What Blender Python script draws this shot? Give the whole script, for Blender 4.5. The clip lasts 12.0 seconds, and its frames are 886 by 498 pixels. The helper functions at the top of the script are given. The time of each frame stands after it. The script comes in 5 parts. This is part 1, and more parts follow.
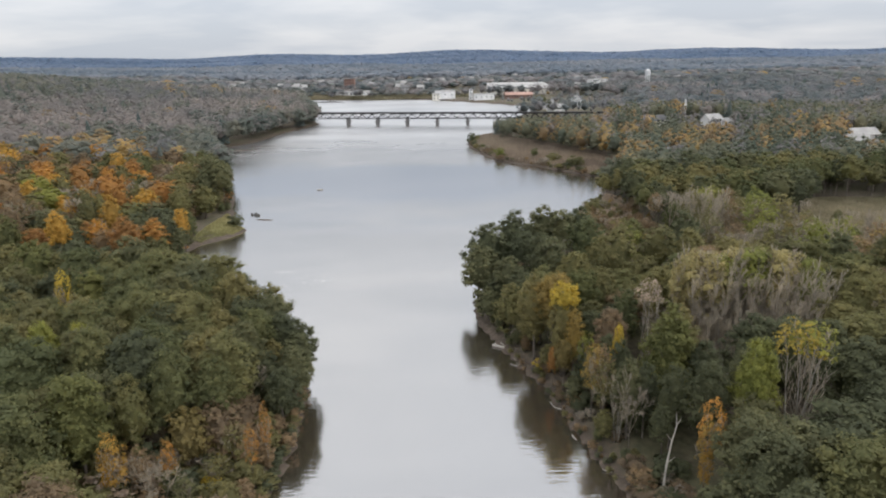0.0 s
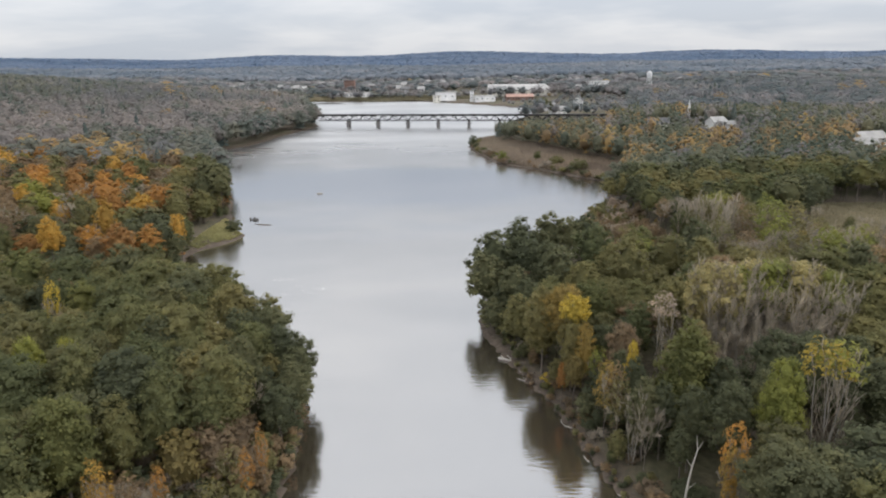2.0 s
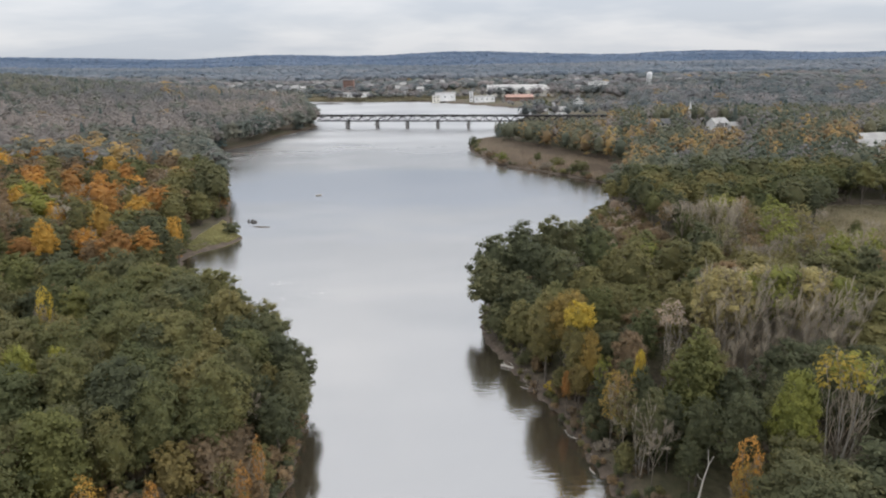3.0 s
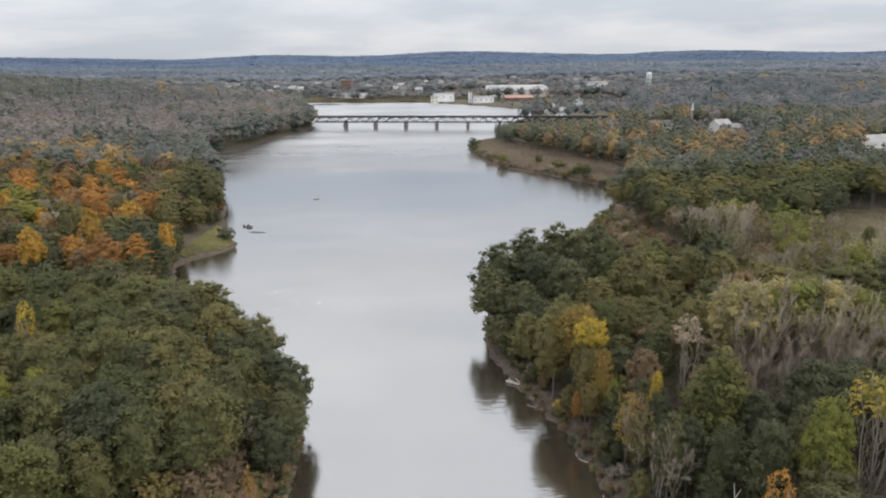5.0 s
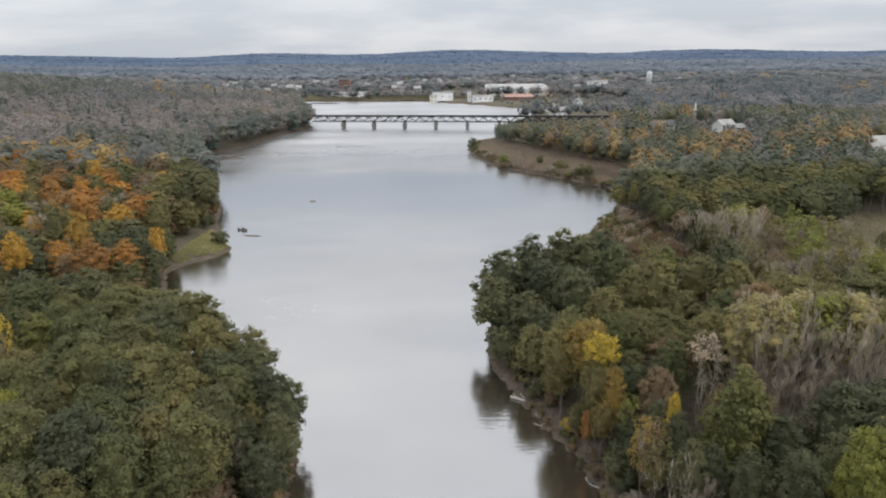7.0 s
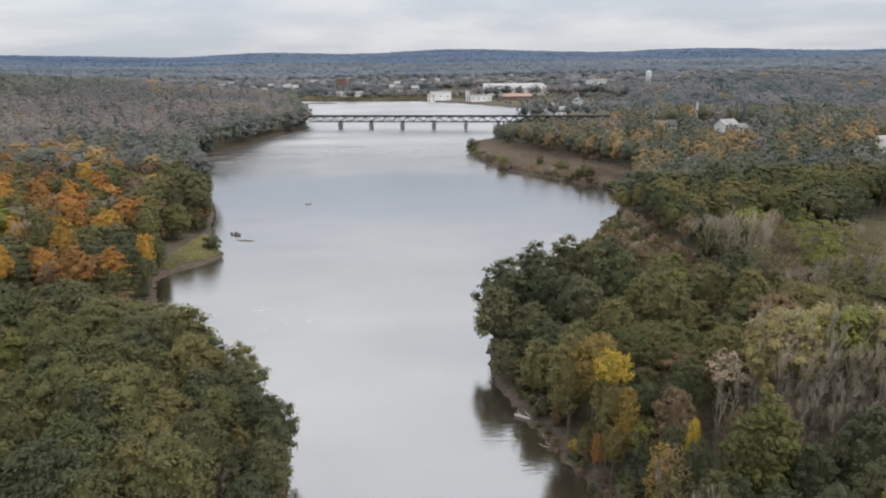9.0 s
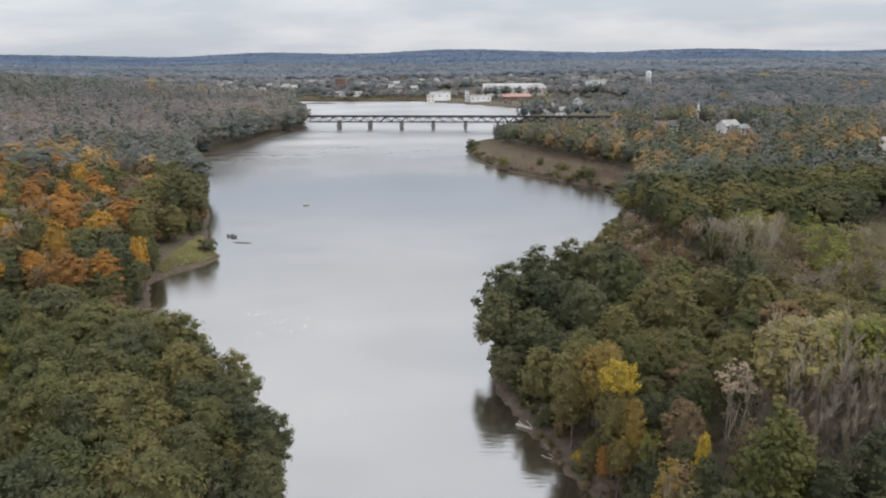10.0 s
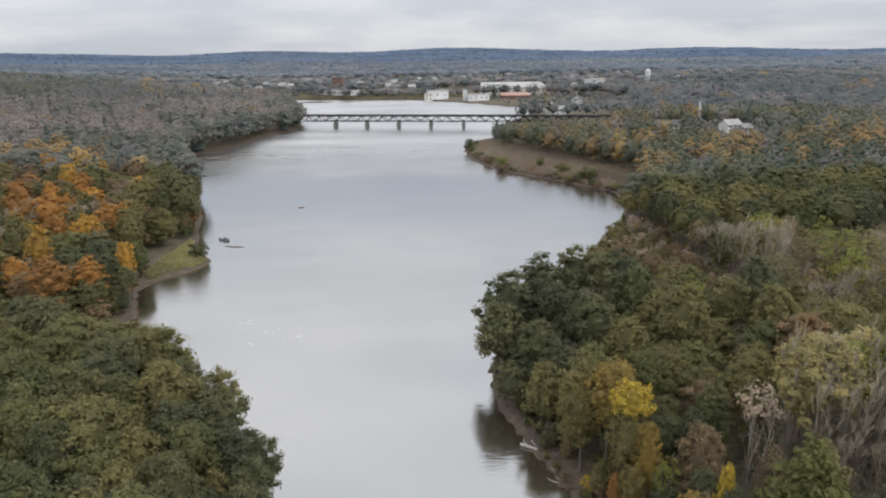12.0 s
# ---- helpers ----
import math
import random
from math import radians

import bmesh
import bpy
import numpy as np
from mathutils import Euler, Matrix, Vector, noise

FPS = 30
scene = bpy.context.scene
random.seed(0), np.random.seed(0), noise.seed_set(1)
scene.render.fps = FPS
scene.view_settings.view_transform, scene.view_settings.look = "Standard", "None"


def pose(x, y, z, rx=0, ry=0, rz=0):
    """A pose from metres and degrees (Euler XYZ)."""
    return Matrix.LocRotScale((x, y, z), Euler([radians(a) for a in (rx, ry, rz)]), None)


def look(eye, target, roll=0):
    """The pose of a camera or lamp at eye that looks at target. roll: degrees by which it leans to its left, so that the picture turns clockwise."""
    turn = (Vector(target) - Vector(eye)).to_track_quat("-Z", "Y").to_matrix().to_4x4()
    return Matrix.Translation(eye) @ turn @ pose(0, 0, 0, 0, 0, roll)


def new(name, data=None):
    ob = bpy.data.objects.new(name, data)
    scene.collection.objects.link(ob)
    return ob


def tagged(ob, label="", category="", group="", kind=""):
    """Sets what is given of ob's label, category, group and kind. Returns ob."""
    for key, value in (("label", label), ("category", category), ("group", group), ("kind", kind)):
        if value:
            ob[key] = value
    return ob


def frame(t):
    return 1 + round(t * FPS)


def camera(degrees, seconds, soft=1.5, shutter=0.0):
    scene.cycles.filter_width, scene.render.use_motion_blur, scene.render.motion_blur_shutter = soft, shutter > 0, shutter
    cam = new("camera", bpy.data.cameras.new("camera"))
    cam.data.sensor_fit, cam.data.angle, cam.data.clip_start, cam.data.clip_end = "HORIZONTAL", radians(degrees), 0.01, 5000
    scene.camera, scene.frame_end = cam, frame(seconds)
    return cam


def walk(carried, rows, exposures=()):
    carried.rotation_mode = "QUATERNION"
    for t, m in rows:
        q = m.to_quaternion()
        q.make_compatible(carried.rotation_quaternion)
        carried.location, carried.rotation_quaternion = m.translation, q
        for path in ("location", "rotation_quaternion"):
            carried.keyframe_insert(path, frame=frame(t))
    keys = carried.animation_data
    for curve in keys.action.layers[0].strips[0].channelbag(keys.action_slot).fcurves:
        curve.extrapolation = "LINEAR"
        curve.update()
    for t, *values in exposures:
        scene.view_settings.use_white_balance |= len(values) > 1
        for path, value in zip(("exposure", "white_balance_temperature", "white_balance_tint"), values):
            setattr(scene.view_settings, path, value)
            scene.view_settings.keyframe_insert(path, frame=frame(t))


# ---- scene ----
cam = camera(69.6, 12.0, soft=2.0)
PATH = [
    (0, (2.202, -0.558, 59.188), (2.183, 1.351, 58.592), -1.0),
    (0.5, (1.899, 0.476, 59.252), (1.881, 2.386, 58.657), -0.9),
    (1, (1.709, 1.663, 59.29), (1.692, 3.572, 58.696), -1.0),
    (1.5, (1.516, 3.14, 59.259), (1.498, 5.051, 58.667), -0.9),
    (2, (1.246, 4.366, 59.35), (1.228, 6.276, 58.758), -0.9),
    (2.5, (0.953, 5.744, 59.415), (0.938, 7.655, 58.824), -0.9),
    (3, (0.695, 7.037, 59.536), (0.681, 8.947, 58.944), -0.8),
    (5, (-0.146, 12.957, 59.828), (-0.154, 14.867, 59.236), -0.8),
    (5.5, (-0.199, 14.45, 59.824), (-0.207, 16.36, 59.231), -0.8),
    (6, (-0.322, 16.063, 59.831), (-0.329, 17.973, 59.237), -0.8),
    (6.5, (-0.476, 17.629, 59.837), (-0.481, 19.539, 59.242), -0.8),
    (7, (-0.681, 19.121, 59.865), (-0.684, 21.03, 59.269), -0.7),
    (9, (-1.003, 25.468, 59.778), (-1.0, 27.376, 59.18), -0.8),
    (9.5, (-1.07, 27.024, 59.707), (-1.065, 28.933, 59.109), -0.7),
    (10, (-1.086, 28.641, 59.608), (-1.08, 30.55, 59.01), -0.7),
    (10.5, (-1.212, 30.194, 59.604), (-1.204, 32.102, 59.005), -0.7),
    (11, (-1.254, 31.809, 59.521), (-1.245, 33.717, 58.921), -0.7),
    (11.5, (-1.282, 33.306, 59.49), (-1.271, 35.213, 58.889), -0.7),
    (12, (-1.317, 34.891, 59.433), (-1.304, 36.798, 58.831), -0.7),
]
walk(cam, [(t, look(eye, target, roll)) for t, eye, target, roll in PATH], exposures=[(0.0, 0.06, 6380, 10), (12.0, -0.03, 6380, 10)])

# ---- world, sun and exposure ----
SUN_EL, SUN_AZ = radians(38), radians(105)
world = bpy.data.worlds.new("sky")
scene.world = world
world.use_nodes = True
wn, wl = world.node_tree.nodes, world.node_tree.links
wn.clear()


def wnode(kind, **values):
    n = wn.new(kind)
    for key, value in values.items():
        n.inputs[key].default_value = value
    return n


w_out, w_bg = wn.new("ShaderNodeOutputWorld"), wnode("ShaderNodeBackground", Strength=0.98)
w_sky = wn.new("ShaderNodeTexSky")
w_sky.sky_type, w_sky.sun_disc, w_sky.sun_elevation, w_sky.sun_rotation = "NISHITA", False, SUN_EL, SUN_AZ
w_dim = wn.new("ShaderNodeVectorMath")
w_dim.operation = "SCALE"
w_dim.inputs["Scale"].default_value = 0.10
wl.new(w_sky.outputs["Color"], w_dim.inputs[0])
w_co = wn.new("ShaderNodeTexCoord")
w_sep = wn.new("ShaderNodeSeparateXYZ")
wl.new(w_co.outputs["Generated"], w_sep.inputs[0])
w_lift = wn.new("ShaderNodeMath")
w_lift.operation, w_lift.use_clamp = "ADD", False
w_lift.inputs[1].default_value = 0.17
w_abs = wn.new("ShaderNodeMath")
w_abs.operation = "ABSOLUTE"
wl.new(w_sep.outputs["Z"], w_abs.inputs[0])
wl.new(w_abs.outputs[0], w_lift.inputs[0])
w_flat = wn.new("ShaderNodeCombineXYZ")
for axis in "XY":
    w_div = wn.new("ShaderNodeMath")
    w_div.operation = "DIVIDE"
    wl.new(w_sep.outputs[axis], w_div.inputs[0])
    wl.new(w_lift.outputs[0], w_div.inputs[1])
    wl.new(w_div.outputs[0], w_flat.inputs[axis])
w_flat.inputs["Z"].default_value = 3.7
w_noise = wnode("ShaderNodeTexNoise", Scale=0.85, Detail=6.0, Roughness=0.5, Distortion=0.2)
wl.new(w_flat.outputs["Vector"], w_noise.inputs["Vector"])
w_ramp = wn.new("ShaderNodeValToRGB")
w_ramp.color_ramp.elements[0].position, w_ramp.color_ramp.elements[0].color = 0.38, (0.595, 0.630, 0.685, 1)
w_ramp.color_ramp.elements[1].position, w_ramp.color_ramp.elements[1].color = 0.62, (0.790, 0.793, 0.808, 1)
wl.new(w_noise.outputs["Fac"], w_ramp.inputs["Fac"])
# an overcast sky grows brighter towards the zenith
w_up = wn.new("ShaderNodeMapRange")
w_up.inputs["From Min"].default_value, w_up.inputs["From Max"].default_value = 0.0, 1.0
w_up.inputs["To Min"].default_value, w_up.inputs["To Max"].default_value = 0.97, 2.85
wl.new(w_sep.outputs["Z"], w_up.inputs["Value"])
w_mul = wn.new("ShaderNodeVectorMath")
w_mul.operation = "SCALE"
wl.new(w_ramp.outputs["Color"], w_mul.inputs[0])
wl.new(w_up.outputs["Result"], w_mul.inputs["Scale"])
w_mix = wn.new("ShaderNodeMix")
w_mix.data_type = "RGBA"
w_mix.inputs["Factor"].default_value = 0.08
wl.new(w_mul.outputs["Vector"], w_mix.inputs["A"])
wl.new(w_dim.outputs["Vector"], w_mix.inputs["B"])
wl.new(w_mix.outputs["Result"], w_bg.inputs["Color"])
wl.new(w_bg.outputs["Background"], w_out.inputs["Surface"])

sun = new("sun", bpy.data.lights.new("sun", "SUN"))
sun.data.energy, sun.data.angle, sun.data.color = 1.0, radians(40), (1.0, 0.96, 0.9)
sun.matrix_world = look((0, 0, 300), Vector((0, 0, 300)) - Vector((math.sin(SUN_AZ) * math.cos(SUN_EL), math.cos(SUN_AZ) * math.cos(SUN_EL), math.sin(SUN_EL))))


# ---- materials ----
def shader(name, rough=0.8):
    """A material with its tree, its main shader and a maker of nodes."""
    m = bpy.data.materials.new(name)
    m.use_nodes = True
    nt = m.node_tree
    bsdf = nt.nodes["Principled BSDF"]
    bsdf.inputs["Roughness"].default_value = rough
    return m, nt, bsdf


def ramp(nt, fac, stops):
    r = nt.nodes.new("ShaderNodeValToRGB")
    els = r.color_ramp.elements
    while len(els) < len(stops):
        els.new(0.5)
    for e, (p, c) in zip(els, stops):
        e.position, e.color = p, (*c, 1)
    nt.links.new(fac, r.inputs["Fac"])
    return r.outputs["Color"]


def noise_fac(nt, scale, detail=4.0, stretch=(1, 1, 1), coords="Object"):
    co, mp, nz = nt.nodes.new("ShaderNodeTexCoord"), nt.nodes.new("ShaderNodeMapping"), nt.nodes.new("ShaderNodeTexNoise")
    mp.inputs["Scale"].default_value = stretch
    nz.inputs["Scale"].default_value, nz.inputs["Detail"].default_value = scale, detail
    nt.links.new(co.outputs[coords], mp.inputs["Vector"])
    nt.links.new(mp.outputs["Vector"], nz.inputs["Vector"])
    return nz.outputs["Fac"]


def mix(nt, a, b, fac, mode="MIX"):
    m = nt.nodes.new("ShaderNodeMix")
    m.data_type, m.blend_type = "RGBA", mode
    for key, v in (("Factor", fac), ("A", a), ("B", b)):
        if isinstance(v, (int, float)):
            m.inputs[key].default_value = v
        elif isinstance(v, tuple):
            m.inputs[key].default_value = (*v, 1)
        else:
            nt.links.new(v, m.inputs[key])
    return m.outputs["Result"]


def bump(nt, bsdf, fac, strength, distance):
    b = nt.nodes.new("ShaderNodeBump")
    b.inputs["Strength"].default_value, b.inputs["Distance"].default_value = strength, distance
    nt.links.new(fac, b.inputs["Height"])
    nt.links.new(b.outputs["Normal"], bsdf.inputs["Normal"])


def leaf_material(name, dark, mid, light, cell=0.0):
    """Foliage: each tree (or each cell of a wood) has its own tint, each leaf cluster another."""
    m, nt, bsdf = shader(name, 0.75)
    dark, mid, light = (tuple(c * 1.06 for c in tone) for tone in (dark, mid, light))
    bsdf.inputs["Specular IOR Level"].default_value = 0.15
    geo = nt.nodes.new("ShaderNodeNewGeometry")
    if cell:
        co, vo = nt.nodes.new("ShaderNodeTexCoord"), nt.nodes.new("ShaderNodeTexVoronoi")
        vo.voronoi_dimensions, vo.inputs["Scale"].default_value = "2D", 1.0 / cell
        nt.links.new(co.outputs["Object"], vo.inputs["Vector"])
        sep = nt.nodes.new("ShaderNodeSeparateColor")
        nt.links.new(vo.outputs["Color"], sep.inputs[0])
        tree = sep.outputs[0]
    else:
        tree = nt.nodes.new("ShaderNodeObjectInfo").outputs["Random"]
    drift_in = nt.nodes.new("ShaderNodeMath")
    drift_in.operation = "MULTIPLY_ADD"
    nt.links.new(noise_fac(nt, 0.22 if not cell else 0.9 / cell, 3.0), drift_in.inputs[0])
    drift_in.inputs[1].default_value = 1.3
    shift = nt.nodes.new("ShaderNodeMath")
    shift.operation = "SUBTRACT"
    nt.links.new(tree, shift.inputs[0])
    shift.inputs[1].default_value = 0.65
    nt.links.new(shift.outputs[0], drift_in.inputs[2])
    base = ramp(nt, drift_in.outputs[0], [(0.05, dark), (0.5, mid), (0.95, light)])
    patch = ramp(nt, noise_fac(nt, 0.55, 3.0), [(0.3, (0.80, 0.81, 0.82)), (0.7, (1.18, 1.16, 1.08))] if not cell else [(0.3, (0.93, 0.93, 0.94)), (0.7, (1.07, 1.06, 1.04))])
    stops = [(0.0, (0.93, 0.935, 0.94)), (1.0, (1.07, 1.065, 1.05))] if cell else [(0.0, (0.80, 0.82, 0.82)), (0.75, (1.05, 1.04, 1.0)), (1.0, (1.28, 1.23, 1.12))]
    card = ramp(nt, geo.outputs["Random Per Island"], stops)
    if cell:
        drift = ramp(nt, noise_fac(nt, 0.35 / cell / 4, 3.0, (0.5, 1, 1)), [(0.35, (0.74, 0.80, 0.83)), (0.65, (1.2, 1.13, 1.07))])
        patch = mix(nt, patch, drift, 1.0, "MULTIPLY")
    col = mix(nt, mix(nt, base, patch, 1.0, "MULTIPLY"), card, 1.0, "MULTIPLY")
    nt.links.new(col, bsdf.inputs["Base Color"])
    tr, ms = nt.nodes.new("ShaderNodeBsdfTranslucent"), nt.nodes.new("ShaderNodeMixShader")
    nt.links.new(col, tr.inputs["Color"])
    ms.inputs["Fac"].default_value = 0.5
    nt.links.new(bsdf.outputs[0], ms.inputs[1])
    nt.links.new(tr.outputs[0], ms.inputs[2])
    nt.links.new(ms.outputs[0], nt.nodes["Material Output"].inputs["Surface"])
    return m


def plain_material(name, dark, light, scale=1.0, rough=0.8, metal=0.0, rise=0.0, stretch=(1, 1, 1)):
    m, nt, bsdf = shader(name, rough)
    bsdf.inputs["Specular IOR Level"].default_value = 0.5 if rough < 0.5 else 0.1
    fac = noise_fac(nt, scale, 6.0, stretch)
    big = noise_fac(nt, scale * 0.13, 3.0)
    col = mix(nt, ramp(nt, fac, [(0.3, dark), (0.7, light)]), ramp(nt, big, [(0.35, (0.8, 0.8, 0.8)), (0.65, (1.12, 1.1, 1.08))]), 1.0, "MULTIPLY")
    nt.links.new(col, bsdf.inputs["Base Color"])
    bsdf.inputs["Metallic"].default_value = metal
    if rise:
        bump(nt, bsdf, fac, 0.6, rise)
    return m


LEAF = {
    "green": leaf_material("leaf_green", (0.126, 0.138, 0.070), (0.171, 0.171, 0.079), (0.217, 0.197, 0.090)),
    "dark": leaf_material("leaf_dark_green", (0.104, 0.113, 0.069), (0.130, 0.136, 0.078), (0.162, 0.160, 0.087)),
    "olive": leaf_material("leaf_olive", (0.160, 0.155, 0.079), (0.196, 0.181, 0.086), (0.236, 0.206, 0.094)),
    "lime": leaf_material("leaf_yellow_green", (0.19, 0.205, 0.070), (0.25, 0.256, 0.074), (0.33, 0.313, 0.08)),
    "yellow": leaf_material("leaf_yellow", (0.38, 0.292, 0.072), (0.47, 0.355, 0.073), (0.55, 0.41, 0.078)),
    "amber": leaf_material("leaf_amber", (0.38, 0.245, 0.075), (0.46, 0.285, 0.076), (0.54, 0.335, 0.08)),
    "orange": leaf_material("leaf_orange", (0.34, 0.19, 0.078), (0.44, 0.235, 0.08), (0.53, 0.29, 0.082)),
    "pink": leaf_material("leaf_faded_pink", (0.30, 0.235, 0.185), (0.37, 0.29, 0.23), (0.44, 0.35, 0.28)),
    "straw": leaf_material("leaf_pale_straw", (0.33, 0.285, 0.145), (0.40, 0.342, 0.165), (0.46, 0.388, 0.19)),
    "gold": leaf_material("leaf_olive_gold", (0.225, 0.180, 0.078), (0.29, 0.218, 0.082), (0.37, 0.262, 0.086)),
    "moss": leaf_material("leaf_moss_green", (0.134, 0.139, 0.062), (0.162, 0.165, 0.066), (0.192, 0.190, 0.071)),
    "rust": leaf_material("leaf_rust_brown", (0.205, 0.155, 0.108), (0.25, 0.182, 0.116), (0.29, 0.205, 0.122)),
}
WOOD = {
    # this green is bluer than the near one: some distance haze in the colour
    "green": leaf_material("wood_green_hazed", (0.150, 0.168, 0.148), (0.186, 0.199, 0.168), (0.228, 0.226, 0.184), 9.0),
    "orange": leaf_material("wood_orange", (0.290, 0.220, 0.145), (0.380, 0.268, 0.145), (0.480, 0.345, 0.150), 8.0),
    "grey": leaf_material("wood_grey_brown", (0.234, 0.219, 0.210), (0.274, 0.251, 0.238), (0.318, 0.286, 0.266), 13.0),
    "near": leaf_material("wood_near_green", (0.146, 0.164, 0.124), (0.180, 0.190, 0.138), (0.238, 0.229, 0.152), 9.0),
    # copies of green and grey for the town, with distance haze mixed in
    "town green": leaf_material("wood_town_green_hazed", (0.166, 0.190, 0.196), (0.202, 0.220, 0.220), (0.240, 0.246, 0.236), 10.0),
    "town grey": leaf_material("wood_town_grey_hazed", (0.228, 0.226, 0.234), (0.266, 0.256, 0.260), (0.304, 0.286, 0.284), 12.0),
    "conifer": leaf_material("wood_conifer", (0.120, 0.146, 0.140), (0.145, 0.170, 0.156), (0.172, 0.194, 0.164), 8.0),
    # hill woods: the blue haze of distance is put into these base colours
    "far": leaf_material("wood_distant_hazed", (0.196, 0.232, 0.276), (0.242, 0.272, 0.310), (0.286, 0.303, 0.332), 30.0),
    "farther": leaf_material("wood_farthest_hazed", (0.165, 0.228, 0.330), (0.192, 0.250, 0.350), (0.220, 0.272, 0.362), 60.0),
}
BARK = plain_material("bark", (0.10, 0.085, 0.07), (0.22, 0.19, 0.16), 3.0, 0.9, 0.0, 0.02, (1, 1, 0.2))
TWIG = leaf_material("bare_twigs", (0.305, 0.264, 0.222), (0.37, 0.322, 0.27), (0.44, 0.385, 0.32))
BARK_PALE = plain_material("pale_bark", (0.27, 0.245, 0.215), (0.44, 0.41, 0.365), 3.0, 0.9, 0.0, 0.02, (1, 1, 0.2))
PALE = plain_material("bleached_wood", (0.35, 0.32, 0.27), (0.55, 0.51, 0.45), 4.0, 0.85, 0.0, 0.02)


def ground_material():
    m, nt, bsdf = shader("forest_ground", 0.95)
    fine, broad = noise_fac(nt, 0.9, 8.0), noise_fac(nt, 0.045, 5.0)
    soil = ramp(nt, fine, [(0.3, (0.07, 0.055, 0.038)), (0.55, (0.115, 0.09, 0.06)), (0.75, (0.16, 0.128, 0.085))])
    grass = ramp(nt, fine, [(0.3, (0.06, 0.060, 0.028)), (0.7, (0.115, 0.102, 0.052))])
    pos, sep, wet = nt.nodes.new("ShaderNodeNewGeometry"), nt.nodes.new("ShaderNodeSeparateXYZ"), nt.nodes.new("ShaderNodeMapRange")
    nt.links.new(pos.outputs["Position"], sep.inputs[0])
    nt.links.new(sep.outputs["Z"], wet.inputs["Value"])
    wet.inputs["From Min"].default_value, wet.inputs["From Max"].default_value = 0.5, 1.7
    mud = ramp(nt, fine, [(0.3, (0.058, 0.043, 0.031)), (0.7, (0.125, 0.094, 0.067))])
    dry = mix(nt, soil, grass, ramp(nt, broad, [(0.42, (0, 0, 0)), (0.6, (1, 1, 1))]))
    nt.links.new(mix(nt, mud, dry, wet.outputs["Result"]), bsdf.inputs["Base Color"])
    bump(nt, bsdf, fine, 0.8, 0.25)
    return m


def water_material():
    m, nt, bsdf = shader("river_water", 0.6)
    silt = ramp(nt, noise_fac(nt, 0.02, 4.0, (1, 0.35, 1)), [(0.35, (0.050, 0.039, 0.027)), (0.65, (0.064, 0.051, 0.037))])
    nt.links.new(silt, bsdf.inputs["Base Color"])
    bsdf.inputs["Specular IOR Level"].default_value = 0.0
    gloss = nt.nodes.new("ShaderNodeBsdfGlossy")
    wind = noise_fac(nt, 0.012, 4.0, (1.0, 2.2, 1))
    # streaks of brighter and dimmer reflection, tinted into the gloss colour
    gloss_streaks = noise_fac(nt, 0.018, 5.0, (0.7, 1.6, 1))
    calm = ramp(nt, gloss_streaks, [(0.36, (0.73, 0.735, 0.74)), (0.62, (0.815, 0.812, 0.806))])
    # one belt of the open reach: darker, bluer reflection painted into the gloss
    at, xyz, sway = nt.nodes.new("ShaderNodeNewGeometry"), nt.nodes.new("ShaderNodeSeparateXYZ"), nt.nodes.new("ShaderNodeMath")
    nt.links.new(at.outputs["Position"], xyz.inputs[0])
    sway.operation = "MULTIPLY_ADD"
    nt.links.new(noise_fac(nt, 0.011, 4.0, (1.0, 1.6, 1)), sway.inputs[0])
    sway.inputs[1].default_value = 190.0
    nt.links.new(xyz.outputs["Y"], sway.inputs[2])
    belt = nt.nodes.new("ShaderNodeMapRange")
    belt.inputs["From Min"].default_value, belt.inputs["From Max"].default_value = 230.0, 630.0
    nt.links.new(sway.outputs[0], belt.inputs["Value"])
    painted_belt = ramp(nt, belt.outputs["Result"], [(0.20, (0, 0, 0)), (0.36, (1, 1, 1)), (0.46, (1, 1, 1)), (0.56, (0, 0, 0))])
    nt.links.new(mix(nt, calm, (0.705, 0.73, 0.768), painted_belt), gloss.inputs["Color"])
    rough = nt.nodes.new("ShaderNodeMapRange")
    rough.inputs["From Min"].default_value, rough.inputs["From Max"].default_value = 0.32, 0.68
    rough.inputs["To Min"].default_value, rough.inputs["To Max"].default_value = 0.05, 0.17
    nt.links.new(wind, rough.inputs["Value"])
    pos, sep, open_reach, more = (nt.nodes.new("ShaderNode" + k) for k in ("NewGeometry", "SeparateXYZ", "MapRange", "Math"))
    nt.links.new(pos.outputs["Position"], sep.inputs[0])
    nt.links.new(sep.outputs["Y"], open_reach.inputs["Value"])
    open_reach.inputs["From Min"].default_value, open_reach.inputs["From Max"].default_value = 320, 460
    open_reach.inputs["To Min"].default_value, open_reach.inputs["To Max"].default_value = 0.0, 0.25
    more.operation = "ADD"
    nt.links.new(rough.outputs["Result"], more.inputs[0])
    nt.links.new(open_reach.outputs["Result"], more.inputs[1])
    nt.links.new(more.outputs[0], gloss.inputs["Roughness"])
    ripple = noise_fac(nt, 0.8, 3.0, (0.4, 1.7, 1))
    b = nt.nodes.new("ShaderNodeBump")
    b.inputs["Strength"].default_value, b.inputs["Distance"].default_value = 0.6, 0.06
    nt.links.new(ripple, b.inputs["Height"])
    nt.links.new(b.outputs["Normal"], gloss.inputs["Normal"])
    lw, mr, ms = nt.nodes.new("ShaderNodeLayerWeight"), nt.nodes.new("ShaderNodeMapRange"), nt.nodes.new("ShaderNodeMixShader")
    lw.inputs["Blend"].default_value = 0.5
    mr.inputs["To Min"].default_value, mr.inputs["To Max"].default_value = 0.30, 0.775
